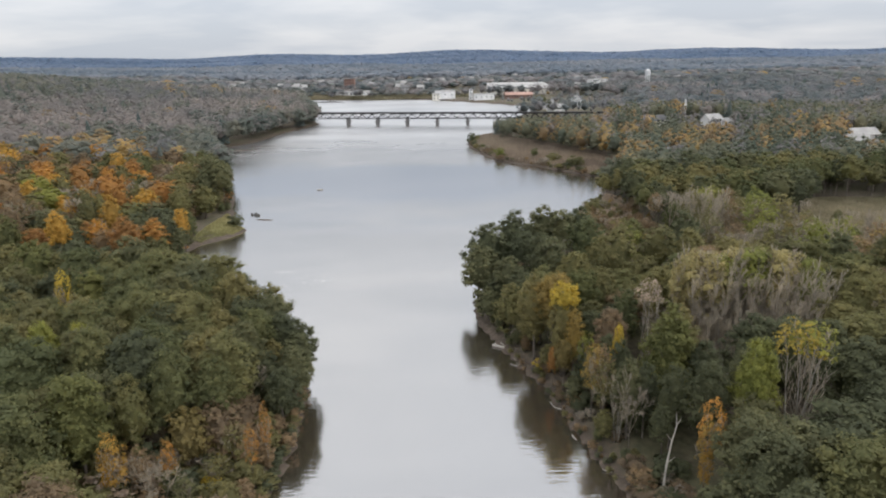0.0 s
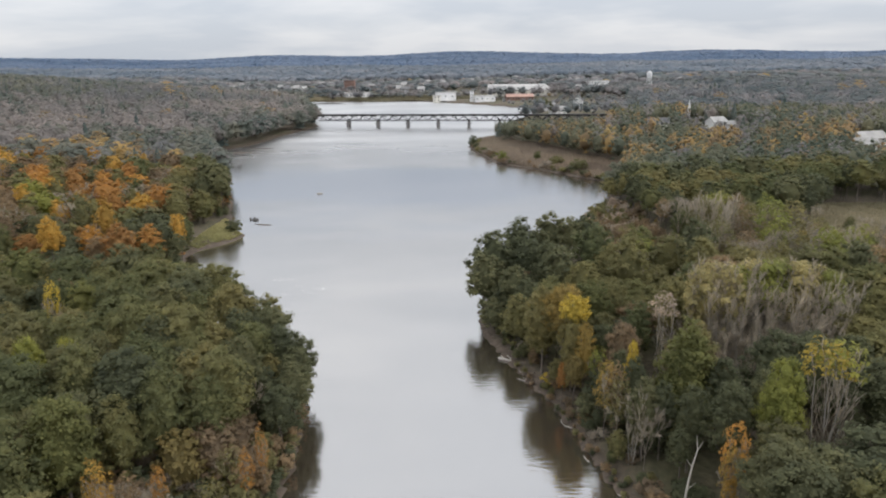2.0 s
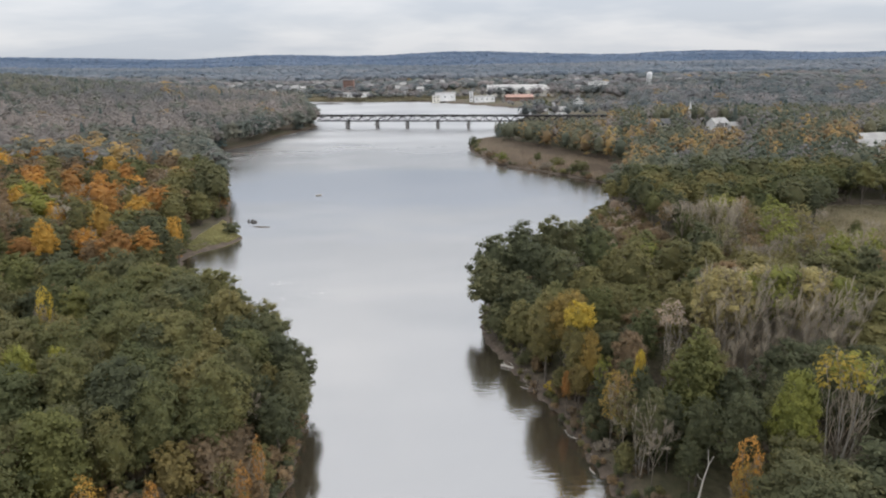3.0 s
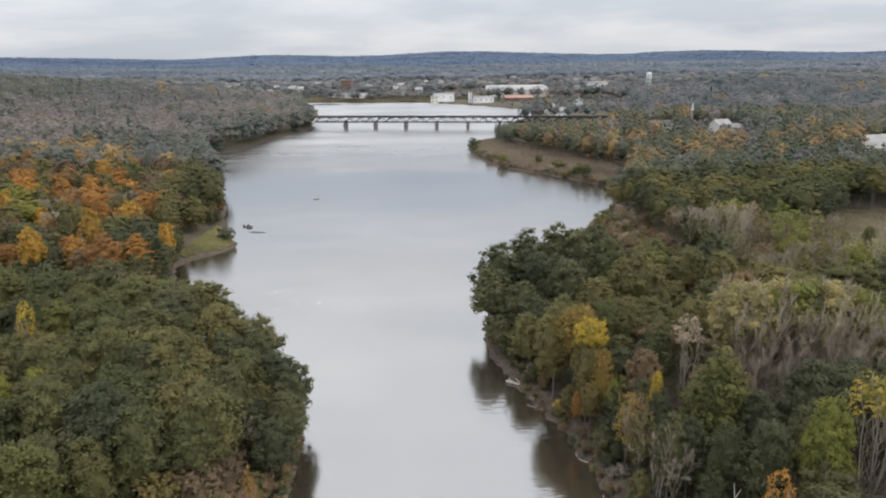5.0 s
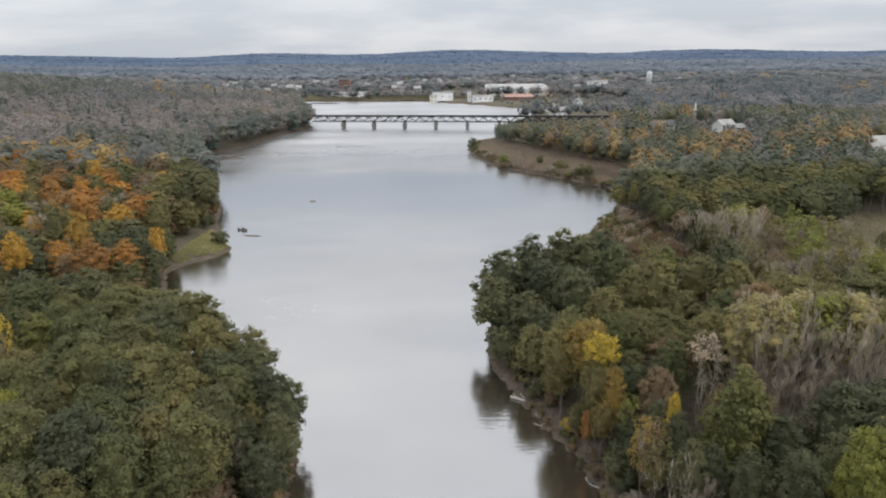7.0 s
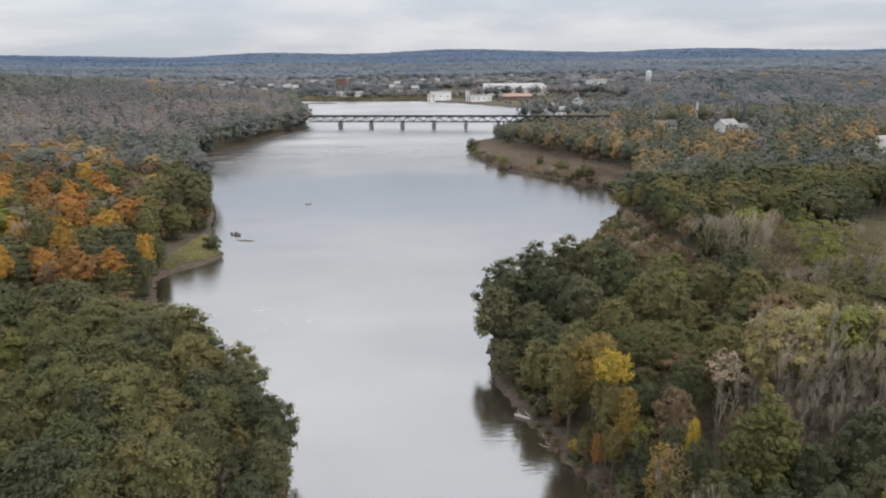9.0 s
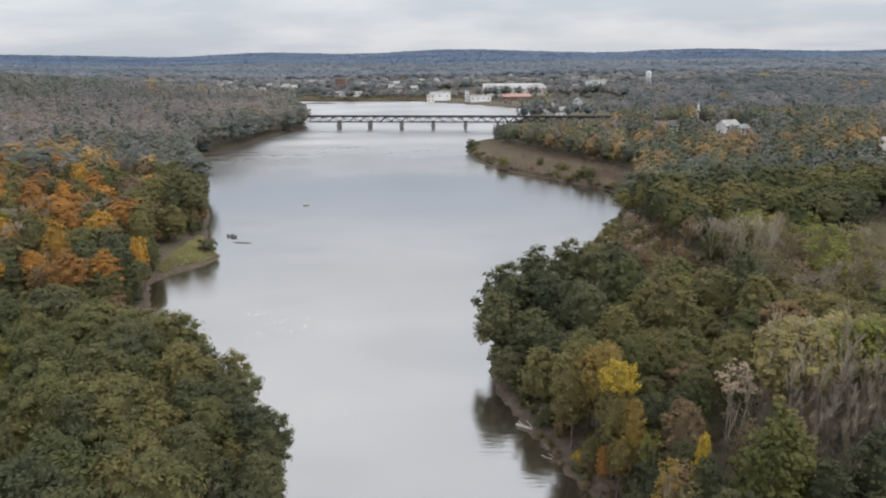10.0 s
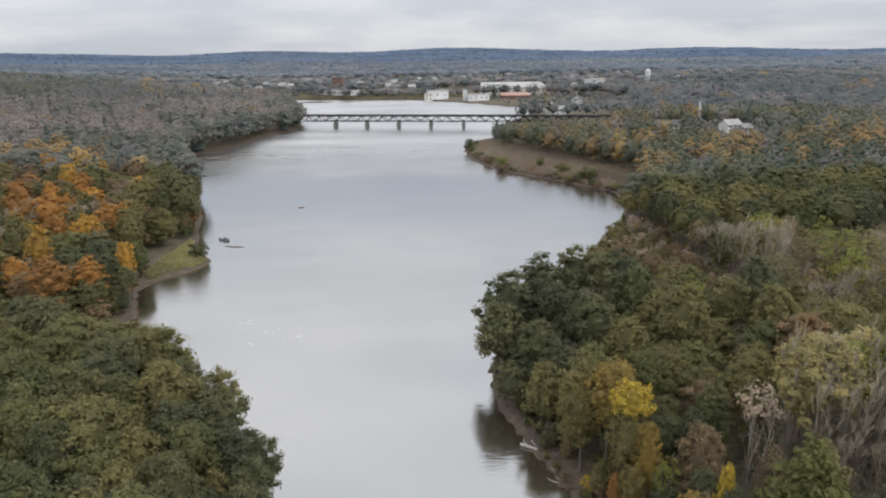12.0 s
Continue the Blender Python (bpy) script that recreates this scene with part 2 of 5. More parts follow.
    nt.links.new(lw.outputs["Facing"], mr.inputs["Value"])
    nt.links.new(mr.outputs["Result"], ms.inputs["Fac"])
    nt.links.new(bsdf.outputs[0], ms.inputs[1])
    nt.links.new(gloss.outputs[0], ms.inputs[2])
    nt.links.new(ms.outputs[0], nt.nodes["Material Output"].inputs["Surface"])
    return m


GROUND, WATER = ground_material(), water_material()
STEEL = plain_material("weathered_steel", (0.022, 0.022, 0.023), (0.045, 0.042, 0.040), 1.5, 0.85)
GIRDER = plain_material("grey_steel", (0.035, 0.036, 0.036), (0.065, 0.064, 0.062), 1.5, 0.85)
PIER = plain_material("pier_masonry", (0.14, 0.135, 0.13), (0.24, 0.23, 0.22), 0.8, 0.9, 0.0, 0.05)
WHITE = plain_material("white_siding", (0.68, 0.68, 0.68), (0.82, 0.82, 0.81), 0.4, 0.7)
BRICK = plain_material("red_brick", (0.22, 0.14, 0.115), (0.30, 0.19, 0.155), 0.6, 0.9)
ROOF_GREY = plain_material("grey_shingle", (0.13, 0.13, 0.135), (0.24, 0.235, 0.23), 0.6, 0.9)
ROOF_PALE = plain_material("pale_flat_roof", (0.34, 0.333, 0.32), (0.46, 0.445, 0.42), 0.2, 0.8)
ROOF_RED = plain_material("red_roof", (0.34, 0.22, 0.18), (0.43, 0.28, 0.23), 0.3, 0.8)
CREAM = plain_material("cream_siding", (0.58, 0.56, 0.50), (0.72, 0.69, 0.62), 0.4, 0.7)
GREY_WALL = plain_material("grey_siding", (0.34, 0.34, 0.35), (0.46, 0.46, 0.46), 0.4, 0.7)
GLASS = plain_material("dark_window", (0.03, 0.035, 0.04), (0.06, 0.065, 0.07), 0.5, 0.15)
MARSH = leaf_material("marsh_grass", (0.215, 0.182, 0.148), (0.262, 0.22, 0.178), (0.31, 0.262, 0.205), 20.0)
MEADOW = leaf_material("meadow_grass", (0.30, 0.29, 0.14), (0.36, 0.335, 0.16), (0.42, 0.38, 0.19), 14.0)

FIELD = leaf_material("field_grass", (0.24, 0.215, 0.14), (0.29, 0.255, 0.17), (0.34, 0.295, 0.2), 14.0)

# ---- large structure: the river's banks, the ground, the water ----
RIGHT_BANK = [(34, -400), (32, 30), (26.2, 72.9), (23, 83.6), (18.8, 102.4), (12.5, 119.9), (8.4, 133), (8.6, 148), (15, 165), (30, 192), (48, 225), (60, 247),
              (65.5, 258), (72.8, 284), (74, 299), (51.4, 328.8), (29.7, 352), (20, 382), (14.6, 413), (19, 445), (37, 462), (43, 526), (60, 580), (83, 627), (91, 690), (41, 752), (-20, 809), (-121, 831), (-260, 850)]
LEFT_BANK = [(-24, -400), (-24.5, 40), (-23.5, 73.7), (-22.6, 84.4), (-23.8, 103.4), (-30, 119), (-42, 133), (-60, 143), (-72, 151), (-78, 162), (-72, 174), (-80, 190), (-76, 200), (-70, 207), (-67.6, 214.3), (-75, 223),
             (-81, 238), (-88, 262), (-98, 290), (-116, 330), (-142, 380), (-150, 413), (-137, 428), (-128, 455), (-126, 482), (-106.7, 547), (-135, 640), (-170, 777), (-260, 800)]
RIVER = np.array(RIGHT_BANK + LEFT_BANK[::-1], float)


def shore(x, y):
    """Distance to the water's edge: positive on land, negative in the river."""
    x, y = np.asarray(x, float), np.asarray(y, float)
    best, inside = np.full(x.shape, 1e9), np.zeros(x.shape, bool)
    for (ax, ay), (bx, by) in zip(RIVER, np.roll(RIVER, -1, 0)):
        dx, dy = bx - ax, by - ay
        u = np.clip(((x - ax) * dx + (y - ay) * dy) / (dx * dx + dy * dy), 0, 1)
        best = np.minimum(best, np.hypot(x - ax - u * dx, y - ay - u * dy))
        if ay != by:
            inside ^= ((ay > y) != (by > y)) & (x < ax + (y - ay) * dx / dy)
    return np.where(inside, -best, best)


def swell(x, y):
    return (np.sin(x * 0.021 + 1.3) * np.cos(y * 0.017) + 0.6 * np.sin(x * 0.053 + y * 0.041) + 0.35 * np.sin(x * 0.13 - y * 0.11 + 2))


def ground_z(x, y):
    x, y = np.asarray(x, float), np.asarray(y, float)
    d = shore(x, y)
    d = d + np.clip(1.5 - np.abs(d) / 8, 0, 1) * (0.7 * np.sin(x * 0.9 + y * 0.55) * np.sin(y * 0.37 + 1.0) + 0.45 * np.sin(x * 1.7 - y * 1.3))
    land = 1.7 * (1 - np.exp(-np.maximum(d, 0) / 3.5)) + 0.03 * np.minimum(np.maximum(d, 0), 80)
    land = land + 0.5 * swell(x, y) * np.clip(d / 25, 0, 1)
    land = land + 30 * np.exp(-((x + 560) / 210) ** 2 - ((y - 640) / 260) ** 2)
    land = land + 8 * np.exp(-((x - 160) / 48) ** 2 - ((y - 412) / 40) ** 2) + 6 * np.exp(-((x - 214) / 36) ** 2 - ((y - 336) / 36) ** 2)
    r = np.hypot(x, y)
    az = np.degrees(np.arctan2(x, np.maximum(y, 1)))
    crest = 12 + 16 * np.exp(-((az + 38) / 12) ** 2) + 24 * np.exp(-((az - 0) / 5.5) ** 2) + 8 * np.sin(az * 0.35) - 0.25 * np.maximum(az, 0)
    land = land + crest * np.clip((r - 2200) / 2200, 0, 1) ** 1.3 * (y > -500) + 4 * swell(x * 0.12, y * 0.12) * np.clip((r - 700) / 800, 0, 1)
    return np.where(d < 0, np.maximum(-3.0, d * 0.45), land)


def mesh_of(name, verts, faces, materials, smooth=False):
    me = bpy.data.meshes.new(name)
    verts = np.asarray(verts, np.float32).reshape(-1, 3)
    if isinstance(faces, np.ndarray):
        n, k = faces.shape
        me.vertices.add(len(verts))
        me.vertices.foreach_set("co", verts.ravel())
        me.loops.add(n * k)
        me.loops.foreach_set("vertex_index", faces.astype(np.int32).ravel())
        me.polygons.add(n)
        me.polygons.foreach_set("loop_start", np.arange(0, n * k, k, dtype=np.int32))
        me.polygons.foreach_set("use_smooth", np.full(n, smooth))
        me.update(calc_edges=True)
        me.validate()
    else:
        me.from_pydata(verts.tolist(), [], faces)
        if smooth:
            me.polygons.foreach_set("use_smooth", [True] * len(me.polygons))
    for m in materials if isinstance(materials, (list, tuple)) else [materials]:
        me.materials.append(m)
    return me


def part(name, me, parent=None, label="", m=None):
    """A mesh, as one part of a thing."""
    ob = new(name, me)
    if parent:
        ob.parent = parent
    if m is not None:
        ob.matrix_basis = m
    return tagged(ob, label)


def grid_lines(fine_from, fine_to, step, far_from, far_to, grow=1.16):
    lines = list(np.arange(fine_from, fine_to + step, step))
    s = step
    while lines[-1] < far_to:
        s *= grow
        lines.append(lines[-1] + s)
    s = step
    while lines[0] > far_from:
        s *= grow
        lines.insert(0, lines[0] - s)
    return np.array(lines)


def ground():
    xs, ys = grid_lines(-34, 34, 1.4, -4950, 4950, 1.055), grid_lines(66, 140, 1.6, -4500, 4950, 1.035)
    gx, gy = np.meshgrid(xs, ys)
    verts = np.stack([gx, gy, ground_z(gx, gy)], -1).reshape(-1, 3)
    w = len(xs)
    i = (np.arange(len(ys) - 1)[:, None] * w + np.arange(w - 1)).ravel()
    me = mesh_of("ground", verts, np.stack([i, i + 1, i + w + 1, i + w], 1), GROUND, True)
    tagged(new("ground", me), "leaf-littered earth banks and low wooded land beside the river", "ground", kind="structure")


ground()
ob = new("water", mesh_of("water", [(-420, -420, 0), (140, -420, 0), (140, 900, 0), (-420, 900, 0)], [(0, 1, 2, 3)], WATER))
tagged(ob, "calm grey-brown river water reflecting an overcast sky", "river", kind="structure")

# ---- trees ----
bm = bmesh.new()
bmesh.ops.create_icosphere(bm, subdivisions=1, radius=1)
ICO_V = np.array([v.co[:] for v in bm.verts])
ICO_F = np.array([[v.index for v in f.verts] for f in bm.faces])
bm.free()
bm = bmesh.new()
bmesh.ops.create_icosphere(bm, subdivisions=2, radius=1)
HEART_V = np.array([v.co[:] for v in bm.verts])
HEART_F = np.array([[v.index for v in f.verts] for f in bm.faces])
bm.free()


def unit(v):
    return v / np.maximum(np.linalg.norm(v, axis=-1, keepdims=True), 1e-6)


def leaf_cards(rng, centre, radius, count, size, squash=0.8, outward=None, ruff=0.38):
    """Leaf sprays on a clump: small three-cornered tufts that face outwards, each with its own tilt."""
    d = unit(rng.normal(size=(count, 3)))
    d[:, 2] = np.where(d[:, 2] < -0.45, -d[:, 2], d[:, 2])
    if outward is not None:
        d = unit(d + 0.45 * outward)
    reach = rng.uniform(0.6, 1.15, (count, 1)) + (rng.random((count, 1)) < 0.16) * rng.uniform(0.05, 0.45, (count, 1))
    p = centre + d * radius * reach * np.array([1, 1, squash])
    n = unit(0.8 * d + (0.5 * outward if outward is not None else 0) + ruff * rng.normal(size=(count, 3)) + np.array([0, 0, 0.35]))
    t = unit(np.cross(n, rng.normal(size=(count, 3))))
    b = np.cross(n, t)
    s = size * rng.uniform(0.55, 1.3, (count, 1))
    a = rng.uniform(0.55, 1.0, (count, 1))
    return np.stack([p - t * s - b * s * a * 0.6, p + t * s - b * s * a * 0.5, p + b * s * a * 1.1], 1).reshape(-1, 3)


OCT_V = np.array([(1, 0, 0), (0, 1, 0), (-1, 0, 0), (0, -1, 0), (0, 0, 1), (0, 0, -1)], float)
OCT_F = np.array([(0, 1, 4), (1, 2, 4), (2, 3, 4), (3, 0, 4), (1, 0, 5), (2, 1, 5), (3, 2, 5), (0, 3, 5)])


def crown_arrays(rng, height, radius, base, clumps, cards, size, core="oct", top=0.9, reach=(0.66, 0.96), lump=(0.15, 0.28), loose=0.34, taper=0.0, heart=1.0, ruff=0.38):
    """Verts and faces of a crown: small clumps of leaf sprays spread over an uneven dome."""
    vs, tris, nv = [], [], 0
    mid, half = (height + base) / 2, (height - base) / 2
    lean = rng.uniform(-0.12, 0.12, 2) * radius
    lobes = rng.uniform(0.74, 1.16, (3, 7))
    cv0, cf0 = (ICO_V, ICO_F) if core == "ico" else (OCT_V, OCT_F)

    def swell_at(z, ang):
        k = (ang % 6.2832) / 0.8977
        row = lobes[0 if z > 0.45 else 1 if z > -0.1 else 2]
        i = int(k) % 7
        return (row[i] + (row[(i + 1) % 7] - row[i]) * (k % 1.0)) * (1.0 - taper * 0.5 * (z + 0.2))

    for k in range(clumps):
        z = 1 - 2 * (k + 0.5) / clumps * top
        ang = k * 2.39996 + rng.uniform(-0.5, 0.5)
        rr = math.sqrt(max(0.0, 1 - z * z)) * swell_at(z, ang)
        out = np.array([math.cos(ang) * rr, math.sin(ang) * rr, z])
        far = rng.uniform(*reach)
        c = np.array([out[0] * radius * far + lean[0], out[1] * radius * far + lean[1], mid + z * half * far])
        r = radius * rng.uniform(*lump)
        v = leaf_cards(rng, c, r, max(3, int(cards * (r / radius / 0.22) ** 2)), size, 0.72, out, ruff)
        vs.append(v)
        tris.append(np.arange(len(v)).reshape(-1, 3) + nv)
        nv += len(v)
        if core:
            v = cv0 * (r * (0.70 if core == "oct" else 0.95) * np.array([1, 1, 0.72])) * rng.uniform(0.8, 1.12, (len(cv0), 1)) + c
            vs.append(v)
            tris.append(cf0 + nv)
            nv += len(v)
    # loose sprays between the clumps
    n = int(clumps * cards * loose)
    d = unit(rng.normal(size=(n, 3)))
    d[:, 2] = np.abs(d[:, 2]) * rng.choice([1, 1, 1, -0.5], n)
    wide = np.array([swell_at(z, a) for z, a in zip(d[:, 2], np.arctan2(d[:, 1], d[:, 0]))])[:, None] if n else np.ones((0, 1))
    v = leaf_cards(rng, np.zeros(3), 0.001, n, size, 0.75, d, ruff)
    v = v + np.repeat(d * rng.uniform(0.72, 0.98, (n, 1)) * np.concatenate([wide, wide, np.ones_like(wide)], 1) * np.array([radius * 0.95, radius * 0.95, half]) + np.array([lean[0], lean[1], mid]), 3, 0)
    vs.append(v)
    tris.append(np.arange(len(v)).reshape(-1, 3) + nv)
    nv += len(v)
    if heart and (core or ruff < 0.3):
        hv, hf = (HEART_V, HEART_F) if clumps > 24 else (ICO_V, ICO_F)
        wide = np.array([swell_at(z, math.atan2(y, x)) for x, y, z in hv])[:, None]
        v = hv * np.array([radius, radius, half * 1.08]) * (0.6 if core else 0.5) * heart * np.concatenate([wide, wide, np.ones_like(wide)], 1) * rng.uniform(0.85, 1.08, (len(hv), 1)) + np.array([lean[0], lean[1], mid])
        vs.append(v)
        tris.append(hf + nv)
    return np.concatenate(vs), np.concatenate(tris)


def limb(verts, faces, a, b, ra, rb, sides=5):
    """A tapered round length of wood from a to b."""
    a, b = np.array(a, float), np.array(b, float)
    ax = unit(b - a)
    u = unit(np.cross(ax, [0.31, 0.77, 0.55]))
    w = np.cross(ax, u)
    n = len(verts)
    for p, r in ((a, ra), (b, rb)):
        for k in range(sides):
            t = 6.28319 * k / sides
            verts.append(p + (u * math.cos(t) + w * math.sin(t)) * r)
    for k in range(sides):
        j = (k + 1) % sides
        faces.append((n + k, n + j, n + sides + j, n + sides + k))


def trunk_mesh(rng, height, base, radius, thick):
    """A bent, tapered trunk with limbs that rise into the crown."""
    verts, faces = [], []
    p, r = np.array([0, 0, -0.6]), thick
    top = base + (height - base) * 0.6
    for k in range(4):
        q = np.array([*(p[:2] + rng.uniform(-0.25, 0.25, 2)), -0.6 + (top + 0.6) * (k + 1) / 4])
        limb(verts, faces, p, q, r, r * 0.78, 7)
        if k >= 1:
            for _ in range(2):
                a = rng.uniform(0, 6.283)
                e = q + np.array([math.cos(a) * radius * 0.6, math.sin(a) * radius * 0.6, (height - base) * rng.uniform(0.12, 0.3)])
                limb(verts, faces, q, e, r * 0.42, r * 0.12, 4)
        p, r = q, r * 0.78
    return mesh_of("trunk", verts, faces, BARK, True)


def bare_meshes(rng, height, radius, thick, twigs=2000, forks=3):
    """Trunk, boughs and a haze of twigs of a leafless tree."""
    tv, tf, bv, bf, tips = [], [], [], [], []
    top = height * 0.45
    limb(tv, tf, (0, 0, -0.6), (0.1, 0.1, top), thick, thick * 0.6, 7)

    def grow(p, way, length, r, level):
        q = p + way * length
        limb(bv, bf, p, q, r, r * 0.55, 4 if level < 2 else 3)
        tips.append((p, q))
        if level < forks:
            for _ in range(3 if level else 2):
                grow(q, unit(way + rng.normal(size=3) * 0.42 + np.array([0, 0, 0.12])), length * rng.uniform(0.6, 0.82), r * 0.55, level + 1)

    for k in range(5):
        a = k * 1.2566 + rng.uniform(-0.4, 0.4)
        z = top * rng.uniform(0.55, 1.0)
        grow(np.array([0.1, 0.1, z]), unit(np.array([math.cos(a) * radius * 0.5, math.sin(a) * radius * 0.5, height * 0.35])), (height - z) * 0.36, thick * 0.42, 0)
    tips = tips[5:]
    n = len(bv)
    seg = rng.integers(0, len(tips), twigs)
    a = np.array([tips[i][0] for i in seg])
    b = np.array([tips[i][1] for i in seg])
    p = a + (b - a) * rng.uniform(0.2, 1.0, (twigs, 1))
    way = unit(unit(b - a) + rng.normal(size=(twigs, 3)) * 0.55 + np.array([0, 0, 0.25]))
    length = rng.uniform(0.5, 1.5, (twigs, 1)) * height / 16
    side = unit(np.cross(way, rng.normal(size=(twigs, 3)))) * 0.055
    tri = np.stack([p - side, p + side, p + way * length], 1).reshape(-1, 3)
    for k in range(twigs):
        bf.append((n + 3 * k, n + 3 * k + 1, n + 3 * k + 2))
    bv = np.concatenate([np.array(bv), tri])
    return mesh_of("trunk", tv, tf, BARK, True), mesh_of("branch", bv, bf, TWIG)


def pole_meshes(rng, height, radius, thick, twigs=950):
    """A slim leafless tree: upright stems, steep boughs and fine rising twigs."""
    tv, tf, bv, bf, tips = [], [], [], [], []
    for k in range(3):
        a = k * 2.1 + rng.uniform(-0.5, 0.5)
        p, r = np.array([math.cos(a) * 0.15 * radius, math.sin(a) * 0.15 * radius, -0.6]), thick * rng.uniform(0.6, 1.0)
        top = height * rng.uniform(0.82, 0.96)
        for j in range(5):
            q = np.array([p[0] + math.cos(a) * radius * 0.09 + rng.normal() * 0.12, p[1] + math.sin(a) * radius * 0.09 + rng.normal() * 0.12, top * (j + 1) / 5])
            limb(tv, tf, p, q, r, r * 0.74, 5)
            if j >= 1:
                for _ in range(5):
                    b = rng.uniform(0, 6.283)
                    o = p + (q - p) * rng.random()
                    e = o + np.array([math.cos(b) * radius * 0.34, math.sin(b) * radius * 0.34, height * rng.uniform(0.1, 0.2)])
                    limb(bv, bf, o, e, r * 0.35, 0.03, 3)
                    tips.append((o, e))
            p, r = q, r * 0.74
        tips.append((p - np.array([0, 0, 2.0]), p))
    n = len(bv)
    seg = rng.integers(0, len(tips), twigs)
    a, b = np.array([tips[i][0] for i in seg]), np.array([tips[i][1] for i in seg])
    p = a + (b - a) * rng.uniform(0.15, 1.0, (twigs, 1))
    way = unit(0.5 * unit(b - a) + rng.normal(size=(twigs, 3)) * 0.38 + np.array([0, 0, 0.9]))
    length = rng.uniform(0.6, 1.7, (twigs, 1)) * height / 17
    side = unit(np.cross(way, rng.normal(size=(twigs, 3)))) * 0.05
    tri = np.stack([p - side, p + side, p + way * length], 1).reshape(-1, 3)
    bf += [(n + 3 * k, n + 3 * k + 1, n + 3 * k + 2) for k in range(twigs)]
    return mesh_of("trunk", tv, tf, BARK_PALE, True), mesh_of("branch", np.concatenate([np.array(bv), tri]), bf, TWIG)


rng = np.random.default_rng(11)
TREES = {}


def template(kind, *pieces):
    TREES.setdefault(kind, []).append(pieces)


# height, radius and crown base of the forms; bushy ones are leafy to the ground
for hh, rr, bb in ((18.0, 5.0, 5.5), (18.0, 4.4, 4.0), (18.0, 5.6, 6.5), (18.0, 4.7, 3.5)):
    trunk = trunk_mesh(rng, hh, bb, rr, 0.32)
    for detail, clumps, cards, size in (("", 66, 50, 0.20), ("_close", 60, 38, 0.235), ("_mid", 48, 24, 0.32), ("_far", 34, 14, 0.44)):
        v, t = crown_arrays(rng, hh, rr, bb, clumps, cards, size, taper=0.25)
        for tone, mat in LEAF.items():
            template(tone + detail, ("trunk", trunk), ("crown", mesh_of("crown", v, t, mat, True)))
for rr in (5.5, 6.5):
    trunk = trunk_mesh(rng, 18.0, 2.0, rr, 0.3)
    v, t = crown_arrays(rng, 18.0, rr, 0.3, 40, 22, 0.45, reach=(0.6, 0.98), lump=(0.16, 0.28))
    for tone, mat in LEAF.items():
        template(tone + "_bush", ("trunk", trunk), ("crown", mesh_of("crown", v, t, mat, True)))
SCRUB = [crown_arrays(rng, 18.0, 6.2, 0.3, 15, 8, 1.0, reach=(0.6, 0.98), lump=(0.22, 0.34)) for _ in range(3)]
POLES = []
for f in range(4):
    template("bare", *zip(("trunk", "branch"), bare_meshes(rng, 16.0, 4.0 + 0.4 * f, 0.17, 2200)))
    template("bare_far", *zip(("trunk", "branch"), bare_meshes(rng, 16.0, 4.0 + 0.4 * f, 0.15, 1200, 3)))
    POLES.append(pole_meshes(rng, 18.0, 2.6 + 0.25 * f, 0.16))
    template("pole", *zip(("trunk", "branch"), POLES[-1]))
STEMS = [pole_meshes(rng, 18.0, 3.4, 0.2, 260) for _ in range(2)]
for tone in ("lime", "olive", "yellow", "rust", "orange", "amber", "pink", "straw", "gold"):
    for f in range(2):
        v, t = crown_arrays(rng, 18.0, 4.4, 5.0, 34, 20, 0.30, None, reach=(0.45, 0.98), loose=0.5)
        template("thin_" + tone, *zip(("trunk", "branch"), bare_meshes(rng, 16.5, 4.0, 0.2, 700, 2)), ("crown", mesh_of("crown", v, t, LEAF[tone], True)))
        # a thin veil of leaves left on the upper twigs
        v, t = crown_arrays(rng, 19.0, 2.8, 8.0, 50, 24, 0.25, None, reach=(0.35, 1.0), loose=0.8)
        w, u = crown_arrays(rng, 19.2, 3.0, 14.0, 18, 12, 0.25, None, reach=(0.4, 1.0), loose=0.8)
        template("wisp_" + tone, ("trunk", STEMS[f][0]), ("branch", STEMS[f][1]), ("crown", mesh_of("crown", w, u, LEAF[tone], True)))
        template("veil_" + tone, ("trunk", POLES[f][0]), ("branch", POLES[f][1]), ("crown", mesh_of("crown", v, t, LEAF[tone], True)))
# a broad-footed tree, leafy from the ground to a rounded point
for tone in ("moss", "olive"):
    v, t = crown_arrays(rng, 18.0, 4.8, 0.5, 120, 26, 0.25, reach=(0.66, 1.0), lump=(0.1, 0.2), loose=0.5, taper=0.9)
    template("cone_" + tone, ("trunk", trunk), ("crown", mesh_of("crown", v, t, LEAF[tone], True)))

